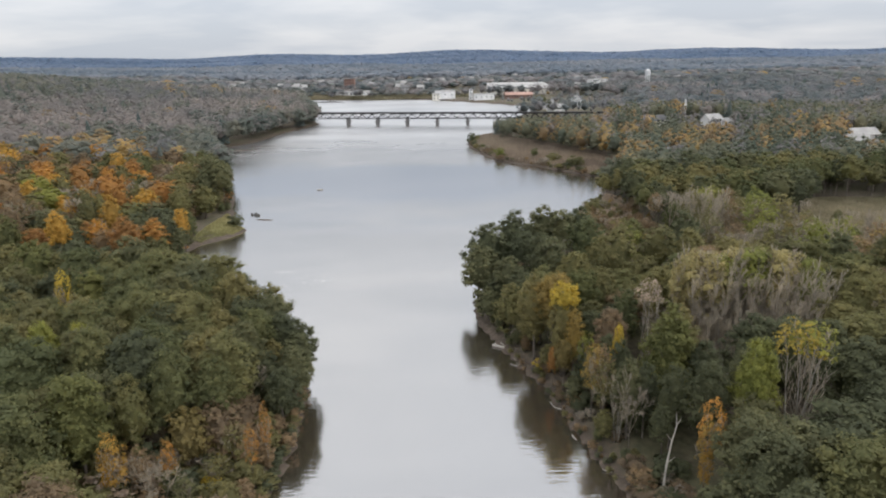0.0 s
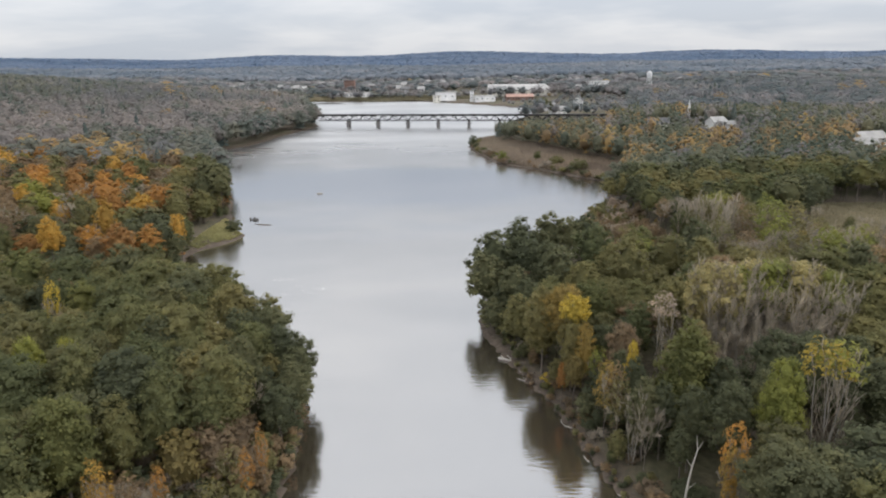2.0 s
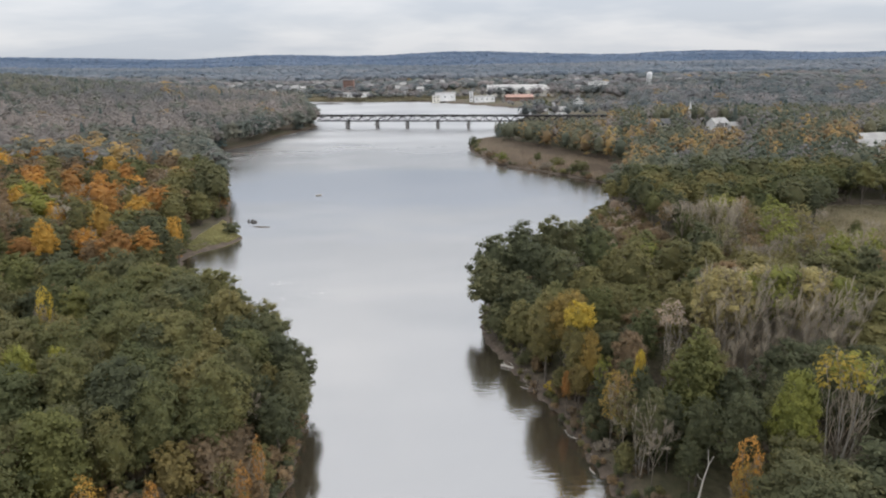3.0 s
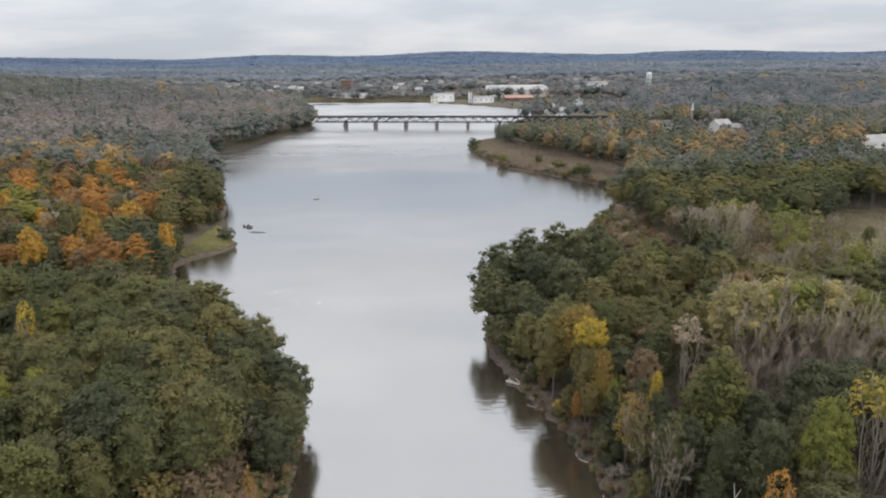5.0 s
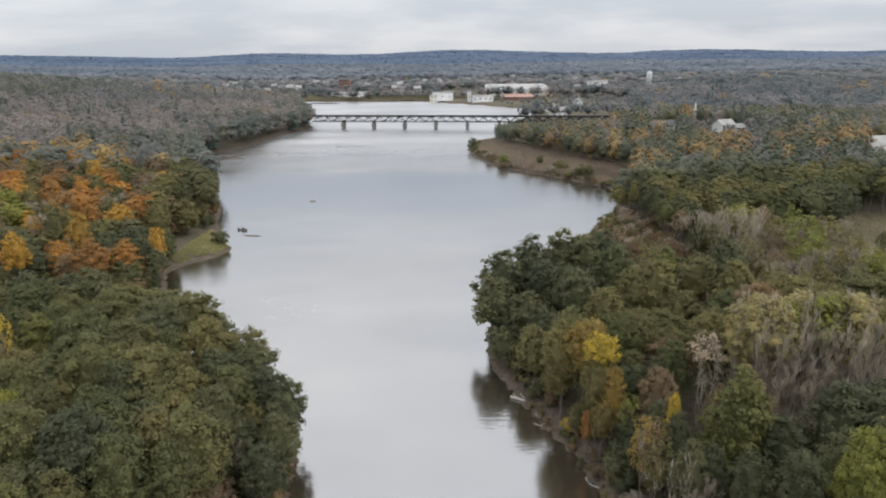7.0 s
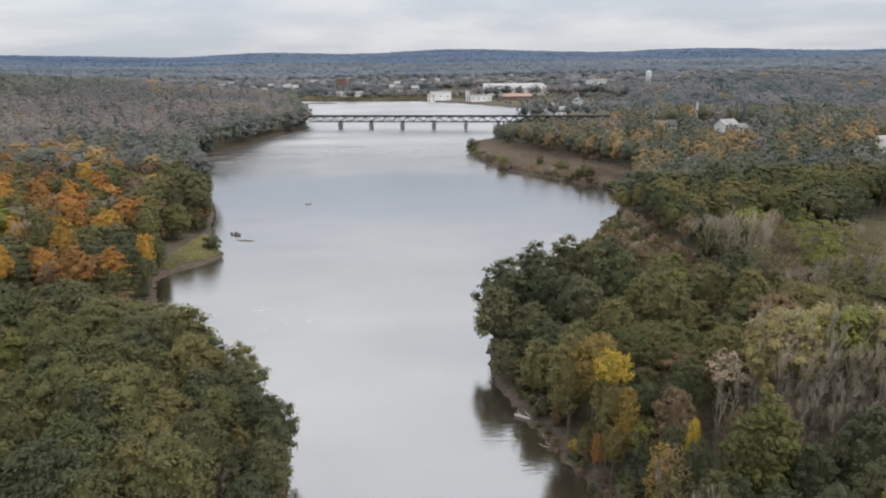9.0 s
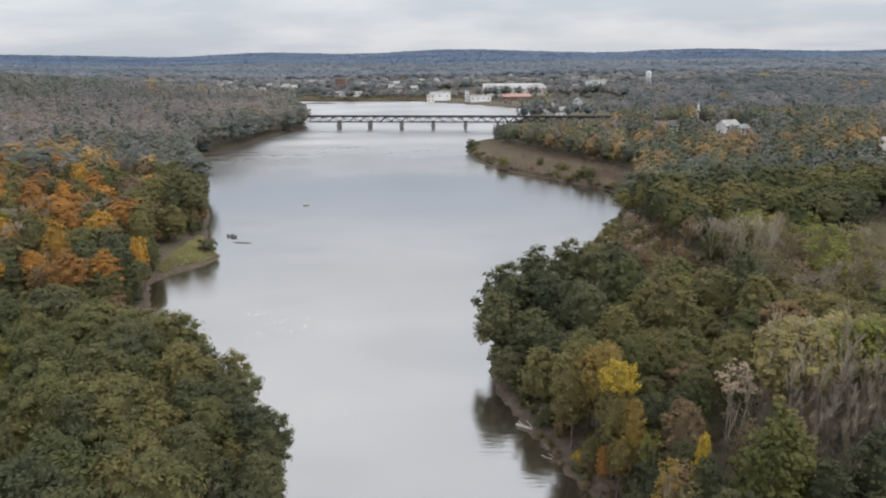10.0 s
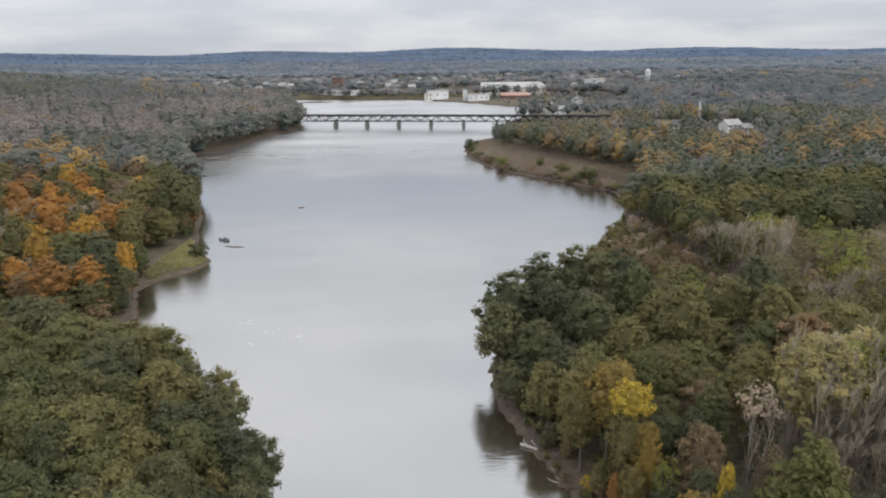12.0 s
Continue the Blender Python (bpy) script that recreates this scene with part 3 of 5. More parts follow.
LABELS = {
    "green": ("green broadleaf tree with a dense rounded crown", "broadleaf_tree"), "dark": ("dark green broadleaf tree with a heavy full crown", "oak_tree"),
    "olive": ("olive-brown broadleaf tree turning in autumn", "turning_tree"), "lime": ("yellow-green broadleaf tree among darker trees", "lime_green_tree"),
    "yellow": ("bright yellow autumn tree in the wood", "yellow_tree"), "orange": ("orange autumn maple tree in the wood", "orange_tree"), "amber": ("amber-gold autumn tree in the wood", "amber_tree"),
    "rust": ("rust-brown autumn tree with fading leaves", "rust_tree"), "bare": ("leafless grey-brown tree with fine bare twigs", "bare_tree"),
    "thin": ("half-bare tree with thin fading leaves", "thin_tree"), "wisp": ("tall half-bare tree with yellow leaves on top", "thin_tree"), "veil": ("slim half-bare tree with a veil of yellowing leaves", "thin_tree"),
    "straw": ("pale straw-coloured tree", "straw_tree"), "gold": ("tree with olive-gold autumn leaves beside the river", "gold_tree"), "moss": ("moss-green tree in the wood", "broadleaf_tree"), "pink": ("faded pinkish-brown bush with dry leaves", "pink_bush"), "pole": ("slim upright leafless tree with pale stems", "bare_tree"), "cone": ("broad yellow-green tree leafy down to the ground", "willow_tree"),
}


def tree(kind, x, y, height, wide=1.0, turn=None, lift=0.0):
    """A tree of that kind on the ground, with trunk and crown."""
    forms = TREES[kind]
    pieces = forms[int(rng.integers(len(forms)))]
    root = new(LABELS[kind.split("_")[0]][1])
    s = height / (16.0 if kind.startswith("bare") else 18.0)
    root.matrix_basis = pose(x, y, float(ground_z(x, y)) - 0.1 + lift, 0, 0, rng.uniform(0, 360) if turn is None else turn) @ Matrix.Diagonal((s * wide, s * wide, s, 1))
    for name, me in pieces:
        part(name, me, root)
    return tagged(root, LABELS[kind.split("_")[0]][0], "tree", "trees of the river woods")


UNDER = {}


def under(tone, x, y, height, wide):
    """Notes one low bush of the undergrowth, to be joined with its like."""
    UNDER.setdefault(tone, []).append((x, y, height, wide))


def scatter(x0, x1, y0, y1, step, seed):
    """Uneven planting over a stretch of land, thinned to what lies on dry ground."""
    g = np.random.default_rng(seed)
    gx, gy = np.meshgrid(np.arange(x0, x1, step), np.arange(y0, y1, step * 0.87))
    gx = gx + (np.arange(gx.shape[0]) % 2)[:, None] * step / 2
    p = np.stack([gx.ravel(), gy.ravel()], 1) + g.uniform(-0.36, 0.36, (gx.size, 2)) * step
    return p[(shore(p[:, 0], p[:, 1]) > 2.0) & (np.abs(p[:, 0]) < 0.71 * p[:, 1] + 18)]


def choose(g, table):
    names, weights = zip(*table)
    return names[int(g.choice(len(names), p=np.array(weights) / sum(weights)))]


def near_kind(g, x, y):
    """Which kinds grow where, on the banks that the flight passes."""
    if x < 0 and y < 160:
        if y < 72 and x > -42:
            return choose(g, [("olive", 3), ("orange", 0.5), ("rust", 1.2), ("bare", 2), ("green", 3)])
        return choose(g, [("green", 4.6), ("dark", 1.8), ("olive", 3.2), ("moss", 0.7), ("rust", 0.4)])
    if x < 0:
        if x > -100 and y > 235:
            return choose(g, [("dark", 3), ("olive", 1)])
        return choose(g, [("orange", 2.8), ("amber", 1.5), ("rust", 2.6), ("yellow", 0.1), ("olive", 3.6), ("green", 2.2), ("bare_far", 1.0), ("thin_rust", 1.4)])
    if y < 95:
        return choose(g, [("dark", 5), ("green", 1.8), ("olive", 0.7)])
    if x < 40 and y > 130 or x < 22:
        return choose(g, [("dark", 4), ("green", 2), ("olive", 1.4)])
    if y > 203:
        return choose(g, [("dark", 4), ("green", 3), ("olive", 1.2)])
    if y < 150:
        return choose(g, [("green", 2.4), ("dark", 0.5), ("olive", 3.4), ("bare", 1.0), ("thin_olive", 2.2), ("thin_lime", 0.7), ("rust", 0.8)])
    return choose(g, [("olive", 2.4), ("green", 1.4), ("dark", 0.6), ("bare_far", 5.5), ("thin_lime", 1.2), ("thin_olive", 1.8), ("thin_rust", 1.0), ("rust", 1.2)])


def detail_for(y):
    return "" if y < 84 else "_close" if y < 126 else "_mid" if y < 180 else "_far"


# trees that stand out singly, stand by stand: kind, x, y, height, width
BRIGHT_RIGHT = [
    ("gold", 23.8, 101.6, 15.0, 0.5), ("gold", 22.0, 100.0, 10.5, 0.6), ("thin_lime", 25.4, 99.0, 12.0, 0.6), ("orange", 20.4, 102.0, 8.5, 0.42), ("yellow", 28.8, 91.0, 16.6, 0.26), ("dark", 28.6, 89.6, 14.6, 0.6), ("thin_gold", 24.8, 90.2, 14.5, 0.55), ("thin_olive", 26.0, 88.0, 13.0, 0.6),
    ("lime", 43.0, 76.2, 20.4, 0.58), ("olive", 42.0, 72.0, 14.0, 0.9), ("wisp_yellow", 48.8, 76.4, 20.8, 1.0), ("wisp_lime", 51.0, 77.2, 20.5, 1.0), ("thin_orange", 36.2, 71.5, 15.0, 0.5), ("thin_gold", 35.2, 70.4, 12.5, 0.5), ("thin_amber", 34.6, 69.0, 9.0, 0.5), ("olive", 18.6, 112.6, 17.6, 0.85), ("gold", 21.8, 111.2, 18.6, 0.75), ("olive", 23.4, 113.0, 16.6, 0.8),
    ("thin_lime", 84.6, 139.0, 18.6, 1.0), ("lime", 86.6, 140.5, 17.0, 0.7), ("rust", 30.0, 99.6, 15.4, 0.8), ("wisp_pink", 36.2, 100.2, 18.6, 0.8), ("thin_rust", 37.2, 97.8, 13.5, 0.6), ("rust", 52.0, 186.0, 8.0, 1.3), ("rust", 57.0, 183.0, 8.0, 1.3), ("rust", 62.0, 188.0, 7.5, 1.3),
]
TIP_RIGHT = [
    ("dark", 9.0, 140.0, 16.8, 1.18), ("dark", 15.5, 135.0, 13.5, 1.1), ("dark", 11.6, 147.6, 18.6, 1.12), ("dark", 18.8, 153.0, 19.8, 1.12), ("dark", 26.0, 158.0, 19.2, 1.0), ("dark", 30.5, 153.5, 19.4, 1.0),
    ("dark", 35.0, 156.5, 18.8, 0.95), ("bare", 26.5, 146.0, 13.0, 1.1), ("bare", 31.0, 147.5, 13.0, 1.1), ("bare", 35.0, 150.0, 11.0, 1.1), ("green", 38.9, 149.6, 11.0, 1.5), ("green", 30.2, 136.9, 13.0, 1.4), ("dark", 18.0, 128.0, 13.0, 1.2),
]
WOOD_RIGHT = [
    ("cone_moss", 35.8, 88.6, 20.6, 1.0), ("cone_olive", 38.6, 91.0, 18.0, 0.9), ("dark", 31.0, 105.2, 14.0, 0.7), ("green", 34.6, 108.4, 15.5, 0.8), ("moss", 28.0, 116.5, 16.5, 0.8), ("olive", 32.0, 119.0, 16.0, 0.8), ("green", 75.0, 119.0, 15.0, 1.6), ("green", 86.0, 122.0, 15.0, 1.6), ("green", 69.5, 101.0, 14.0, 1.3),
    ("green", 69.0, 91.0, 16.0, 1.5), ("dark", 42.5, 62.5, 16.5, 1.3), ("dark", 49.8, 64.5, 17.0, 1.5), ("dark_bush", 31.0, 86.0, 5.0, 1.2), ("olive_bush", 34.5, 87.0, 6.5, 1.2), ("dark_bush", 35.5, 91.0, 6.5, 1.2), ("rust_bush", 32.0, 94.0, 5.5, 1.2), ("olive_bush", 28.5, 86.5, 4.5, 1.1), ("dark", 60.5, 80.7, 17.0, 1.25), ("dark", 91.0, 137.0, 15.0, 1.1), ("green", 80.0, 134.0, 14.5, 1.2),
]
INNER_RIGHT = [
    ("green", 38.9, 124.6, 13.0, 1.6), ("olive", 46.8, 134.9, 12.0, 1.5), ("dark", 59.2, 149.0, 19.4, 0.95), ("dark", 55.6, 153.0, 12.0, 0.9), ("rust", 63.0, 152.0, 12.0, 0.9), ("dark", 38.0, 78.0, 17.0, 0.8), ("dark", 41.0, 87.0, 15.0, 0.85), ("olive", 33.0, 90.0, 9.0, 1.2), ("olive", 29.0, 92.0, 8.0, 1.2), ("dark", 27.0, 91.0, 7.0, 1.3), ("dark", 34.5, 81.5, 14.0, 0.8), ("dark", 44.5, 82.0, 16.5, 0.8), ("dark", 32.5, 79.0, 9.0, 0.8),
]
PALE_RIGHT = [
    ("veil_straw", 43.6, 105.0, 20.5, 1.0), ("veil_straw", 46.2, 106.5, 21.5, 1.0), ("veil_straw", 48.4, 105.0, 21.0, 1.0), ("veil_lime", 51.0, 106.5, 20.5, 1.0), ("veil_lime", 54.6, 105.6, 21.6, 1.1), ("veil_lime", 57.0, 106.8, 21.4, 1.0), ("veil_straw", 59.6, 105.5, 21.0, 1.0),
    ("veil_straw", 62.4, 107.0, 20.5, 1.0), ("veil_lime", 65.4, 106.0, 19.5, 1.0), ("pole", 45.0, 102.8, 19.5, 1.1), ("pole", 47.6, 102.0, 18.5, 1.1), ("pole", 50.2, 103.0, 19.5, 1.1), ("pole", 52.8, 102.2, 19.0, 1.1), ("pole", 55.4, 102.8, 19.0, 1.1),
    ("pole", 58.0, 102.0, 18.5, 1.1), ("pole", 60.8, 102.8, 18.5, 1.1), ("pole", 63.6, 102.2, 18.0, 1.1), ("pole", 46.4, 99.0, 15.5, 1.2), ("pole", 49.4, 98.6, 15.0, 1.2), ("pole", 52.6, 98.8, 15.5, 1.2), ("pole", 55.8, 98.4, 15.0, 1.2), ("pole", 59.0, 98.8, 15.5, 1.2), ("pole", 62.0, 98.6, 14.5, 1.2),
    ("veil_straw", 45.6, 109.8, 20.0, 1.0), ("veil_straw", 49.8, 110.0, 20.0, 1.0), ("veil_straw", 54.0, 110.4, 20.5, 1.0), ("veil_straw", 58.2, 110.0, 20.0, 1.0), ("veil_straw", 62.6, 110.6, 19.5, 1.0), ("pole", 67.0, 103.5, 17.0, 1.1), ("pole", 69.6, 106.5, 17.0, 1.1),
]
THICKET_RIGHT = [
    ("pole", 70.5, 172.0, 17.0, 1.1), ("pole", 74.5, 170.0, 17.5, 1.1), ("pole", 77.5, 173.0, 17.0, 1.1), ("veil_olive", 72.5, 174.5, 17.0, 1.2), ("thin_lime", 84.6, 163.4, 18.5, 1.3), ("thin_olive", 90.0, 166.0, 18.0, 1.3), ("thin_lime", 82.0, 156.0, 16.5, 1.0), ("pole", 80.0, 150.0, 14.0, 1.5), ("pole", 85.0, 151.0, 14.5, 1.5), ("pole", 90.0, 150.0, 14.0, 1.5), ("pole", 95.0, 151.0, 14.0, 1.5),
    ("pole", 27.4, 84.0, 12.5, 0.8), ("bare", 28.6, 82.0, 11.0, 0.7), ("dark", 31.5, 84.5, 13.0, 0.7), ("dark", 28.3, 95.0, 13.0, 0.75), ("thin_rust", 26.3, 90.0, 14.0, 0.7), ("dark", 29.0, 84.5, 14.0, 0.7), ("dark", 28.5, 107.0, 12.0, 1.0), ("olive", 29.0, 112.0, 12.0, 1.0),
]
EDGE_LEFT = [
    ("dark", -25.2, 106.0, 13.0, 1.05), ("dark", -24.6, 100.5, 12.4, 1.08), ("dark", -28.2, 104.0, 14.0, 1.05), ("dark", -24.2, 95.5, 12.8, 1.12), ("dark", -25.2, 90.0, 11.0, 1.0), ("dark", -32.2, 110.4, 15.2, 1.0), ("dark", -38.4, 116.4, 16.8, 1.0), ("green", -45.0, 123.2, 18.4, 1.1), ("green", -53.0, 128.0, 17.5, 1.2), ("green", -62.0, 130.0, 17.0, 1.2),
    ("thin_yellow", -69.9, 110.4, 19.4, 0.4), ("lime", -60.6, 88.0, 18.6, 0.5), ("lime", -55.4, 89.5, 17.8, 0.42), ("olive", -50.5, 90.0, 18.6, 0.5), ("thin_amber", -39.4, 65.8, 13.6, 0.55), ("thin_rust", -37.0, 67.5, 11.0, 0.6), ("thin_orange", -35.0, 70.8, 9.4, 0.5),
    ("thin_orange", -24.2, 78.0, 12.2, 0.34), ("thin_orange", -25.4, 74.4, 10.8, 0.4), ("thin_olive", -28.5, 76.5, 9.0, 0.8), ("yellow", -27.5, 60.0, 7.0, 1.0), ("amber", -46.0, 56.0, 12.0, 0.4), ("green", -43.0, 58.5, 14.5, 1.3), ("green", -37.5, 56.0, 13.0, 1.2),
]
BRUSH_LEFT = [
    ("rust_bush", -25.2, 87.0, 4.0, 1.3), ("olive_bush", -25.4, 83.0, 4.2, 1.3), ("rust_bush", -25.0, 79.0, 4.5, 1.2), ("olive_bush", -26.8, 85.0, 5.5, 1.2), ("rust_bush", -26.8, 81.0, 5.5, 1.2), ("olive_bush", -25.6, 75.0, 4.0, 1.3),
    ("rust_bush", -25.8, 71.0, 4.2, 1.3), ("olive_bush", -26.0, 67.0, 4.2, 1.3), ("rust_bush", -26.0, 63.0, 4.2, 1.3), ("olive_bush", -27.5, 69.0, 5.5, 1.2), ("dark_bush", -26.8, 91.0, 6.0, 1.2), ("dark_bush", -25.0, 93.5, 5.0, 1.2),
]
FRONT_LEFT = [
    ("dark", -89.5, 193.0, 14.0, 1.6), ("green", -97.0, 193.7, 13.5, 1.6), ("dark", -84.0, 186.0, 14.0, 1.2), ("amber", -77.4, 183.0, 15.8, 0.62), ("amber", -98.6, 184.2, 18.4, 0.72), ("amber", -104.6, 166.0, 16.4, 0.75), ("orange", -107.2, 184.7, 9.0, 1.1),
    ("orange", -117.0, 175.7, 9.0, 1.5), ("bare_far", -101.0, 185.0, 9.0, 1.5), ("bare_far", -96.0, 182.0, 8.5, 1.5), ("dark", -102.9, 170.0, 10.0, 1.6), ("dark", -119.3, 188.0, 12.0, 1.6), ("dark", -112.0, 181.0, 11.0, 1.4), ("dark", -90.0, 180.0, 13.5, 1.2),
    ("thin_rust", -86.0, 175.0, 11.0, 1.2), ("dark", -80.5, 178.0, 13.0, 1.1), ("dark", -76.0, 177.0, 11.0, 1.0), ("lime", -146.5, 224.9, 14.0, 1.5), ("lime", -130.1, 206.0, 14.0, 1.4), ("bare_far", -124.5, 217.6, 12.0, 1.6), ("bare_far", -131.0, 219.0, 12.0, 1.5),
]
BACK_LEFT = [
    ("dark", -84.5, 240.5, 18.0, 0.95), ("dark", -88.5, 246.0, 19.5, 1.0), ("dark", -92.5, 252.0, 20.0, 1.0), ("dark", -96.5, 260.0, 19.0, 1.0), ("dark", -90.5, 239.0, 17.0, 0.9), ("olive", -97.5, 245.0, 17.0, 1.1), ("olive", -103.5, 252.0, 16.5, 1.2), ("dark", -99.5, 270.0, 18.0, 1.0), ("green", -104.0, 240.0, 14.0, 1.2), ("orange", -171.5, 312.0, 15.0, 1.6),
    ("rust", -116.6, 262.0, 14.0, 1.6), ("orange", -132.7, 270.0, 14.0, 1.6), ("orange", -151.8, 268.4, 14.0, 1.6), ("olive", -176.6, 292.0, 14.0, 1.5), ("orange", -162.4, 251.2, 16.0, 1.1), ("orange", -133.5, 229.0, 15.0, 1.1), ("dark", -140.3, 253.5, 14.0, 1.2),
    ("dark", -176.5, 263.7, 14.0, 1.5), ("olive", -136.5, 288.0, 14.0, 1.6), ("amber", -194.3, 284.1, 16.0, 1.2), ("amber", -209.0, 301.0, 17.0, 1.0), ("orange", -120.0, 250.0, 13.0, 1.4),
]
SINGLE = BRIGHT_RIGHT + TIP_RIGHT + WOOD_RIGHT + INNER_RIGHT + PALE_RIGHT + THICKET_RIGHT + EDGE_LEFT + BRUSH_LEFT + FRONT_LEFT + BACK_LEFT
placed = []
for kind, x, y, h, w in SINGLE:
    tree(kind + (detail_for(y) if kind in LEAF else ""), x, y, h, w)
    placed.append((x, y))
placed = np.array(placed)
# the tree on the near bank whose top alone has turned
crowned = tree("olive_close", 22.5, 104.8, 17.2, 0.66)
tagged(crowned, "olive tree with a bright yellow top beside the river", "tree", "trees of the river woods")
v, t = crown_arrays(rng, 19.4, 4.4, 13.0, 40, 34, 0.24, reach=(0.6, 1.05), lump=(0.12, 0.24), loose=0.5)
part("crown_top", mesh_of("crown_top", v, t, LEAF["yellow"], True), crowned, "bright yellow top of the crown")


def in_marsh(x, y):
    """The reed bed on the far point and the open field behind the near wood."""
    line = np.interp(y, [270, 300, 326, 366, 385, 423, 460], [75, 88, 89, 70, 57, 36, 34])
    reeds = (y > 262) & (y < 462) & (x < line)
    field = (y > 188) & (y < 232) & (x > 112 + (y - 190) * 0.5)
    spit = (x < -60) & (x > -86) & (y > 198) & (y < 234)
    return (x > 0) & (reeds | field) | spit


def brushy(x, y):
    """The mixed, half-bare wood behind the right bank's tall trees."""
    return x > 44 and 172 < y < 203 or x > 52 and 127 + max(0.0, 70 - x) * 0.8 < y < 203 or 10 < x < 68 and 161 < y < 240


def bare_clump(x, y):
    """The stand of leafless trees in the right-hand wood."""
    return 42 < x < 69 and 94 < y < 113


def thin_bank(x, y):
    """The steep left bank, where only thickets grow."""
    return x < 0 and x > -39 and y < 78


g = np.random.default_rng(5)
for x, y in scatter(14, 190, 125, 262, 6.2, 12):
    if brushy(x, y) and not in_marsh(x, y) and np.min(np.hypot(placed[:, 0] - x, placed[:, 1] - y)) > 3.8:
        if x < 68 and y > 158:
            kind, h, w = choose(g, [("rust_bush", 2.5), ("olive_bush", 2), ("bare_far", 1.5), ("pink_bush", 1.2)]), g.uniform(3.0, 5.5), g.uniform(1.0, 1.4)
        else:
            kind = choose(g, [("pole", 2.6), ("bare_far", 1.6), ("thin_olive", 3), ("thin_rust", 1.6), ("rust_bush", 1.0), ("olive_bush", 2.2), ("green_bush", 2.0), ("moss_mid", 1.2), ("gold_mid", 0.5), ("olive_mid", 1.2), ("thin_lime", 0.7), ("dark_bush", 0.6)])
            h = g.uniform(11.0, 16.5) * (0.72 if "bush" in kind else 1.0) * (0.5 if y > 160 and x > 94 else 1.0)
            w = g.uniform(1.2, 1.6) if kind == "pole" else g.uniform(0.75, 1.15)
        tree(kind, x, y, h, w)
for x, y in scatter(14, 70, 160, 244, 3.6, 15):
    if not in_marsh(x, y):
        under(choose(g, [("rust", 3), ("pink", 2.4), ("olive", 2), ("gold", 0.6)]), x, y, g.uniform(2.2, 4.2), g.uniform(1.1, 1.6))
for x, y in scatter(43, 68, 92, 114, 4.2, 14):
    if bare_clump(x, y) and np.min(np.hypot(placed[:, 0] - x, placed[:, 1] - y)) > 2.4:
        tree(choose(g, [("bare", 3), ("pole", 3), ("thin_rust", 1.0), ("rust_bush", 0.8), ("dark_bush", 0.5)]), x, y, g.uniform(7.5, 11.0), g.uniform(0.9, 1.2))
for x, y in scatter(-40, -20, 44, 80, 3.6, 13):
    if np.min(np.hypot(placed[:, 0] - x, placed[:, 1] - y)) > 2.2:
        kind = choose(g, [("bare", 4), ("olive_bush", 2.6), ("thin_rust", 2), ("yellow_bush", 0.5), ("rust_bush", 1.0), ("green_bush", 1.0), ("thin_olive", 1.5)])
        tree(kind, x, y, g.uniform(4.0, 8.5) * (0.7 if "bush" in kind else 1.0), g.uniform(0.9, 1.3))
for x0, x1, y0, y1, step, seed in ((-150, -18, 36, 132, 5.7, 1), (8, 190, 42, 262, 6.9, 2), (-262, -66, 166, 310, 8.0, 3)):
    for x, y in scatter(x0, x1, y0, y1, step, seed):
        if in_marsh(x, y) or brushy(x, y) or thin_bank(x, y) or bare_clump(x, y) or np.min(np.hypot(placed[:, 0] - x, placed[:, 1] - y)) < (3.8 if x < 0 and y < 140 else 4.8):
            continue
        d = float(shore(x, y))
        if x > 0 and y < 130 and d < 4.5 or 27 < x < 35 and 56 < y < 77:
            continue
        kind = near_kind(g, x, y)
        low = 13.0 if x < 0 and y > 160 else 14.5 if kind.startswith("bare") or kind == "rust" or kind.startswith("thin") else 17
        h = g.uniform(low - 2.0, low + 3.0) * (0.9 if x > 0 and 80 < y < 135 and d < 6 else 0.72 if d < 6 else 1.0) * (0.84 if x > 0 and y > 203 else 1.0)
        tree(kind + (detail_for(y) if kind in LEAF else ""), x, y, h, (g.uniform(0.8, 1.1) if x < 0 else g.uniform(0.85, 1.12)) if y < 160 else g.uniform(0.9, 1.35))


g = np.random.default_rng(83)
for x, y in scatter(-215, -66, 150, 300, 6.4, 84):
    if in_marsh(x, y) or np.min(np.hypot(placed[:, 0] - x, placed[:, 1] - y)) < 2.6:
        continue
    low = 1.0 if y < 190 else 1.35
    kind = choose(g, [("olive", 4), ("green", 2.6), ("rust", 3), ("orange", 1.6), ("dark", 1.0), ("yellow", 0.3)])
    under(kind, x, y, g.uniform(4.5, 7.5) * low, g.uniform(1.2, 1.7))


def along(bank, y0, y1, step, seed, near=1.5, far=5.0):
    """Places on the land side of a bank's edge."""
    g5 = np.random.default_rng(seed)
    out = []
    for (ax, ay), (bx, by) in zip(bank, bank[1:]):
        n = max(1, int(math.hypot(bx - ax, by - ay) / step))
        for k in range(n):
            u = (k + g5.uniform(0.1, 0.9)) / n
            x, y = ax + (bx - ax) * u, ay + (by - ay) * u
            if not y0 < y < y1:
                continue
            nx, ny = unit(np.array([by - ay, ax - bx], float))
            o = g5.uniform(near, far)
            for s in (o, -o):
                if float(shore(x + nx * s, y + ny * s)) > min(near, 1.2) * 0.7:
                    out.append((x + nx * s, y + ny * s))
                    break
    return np.array(out)


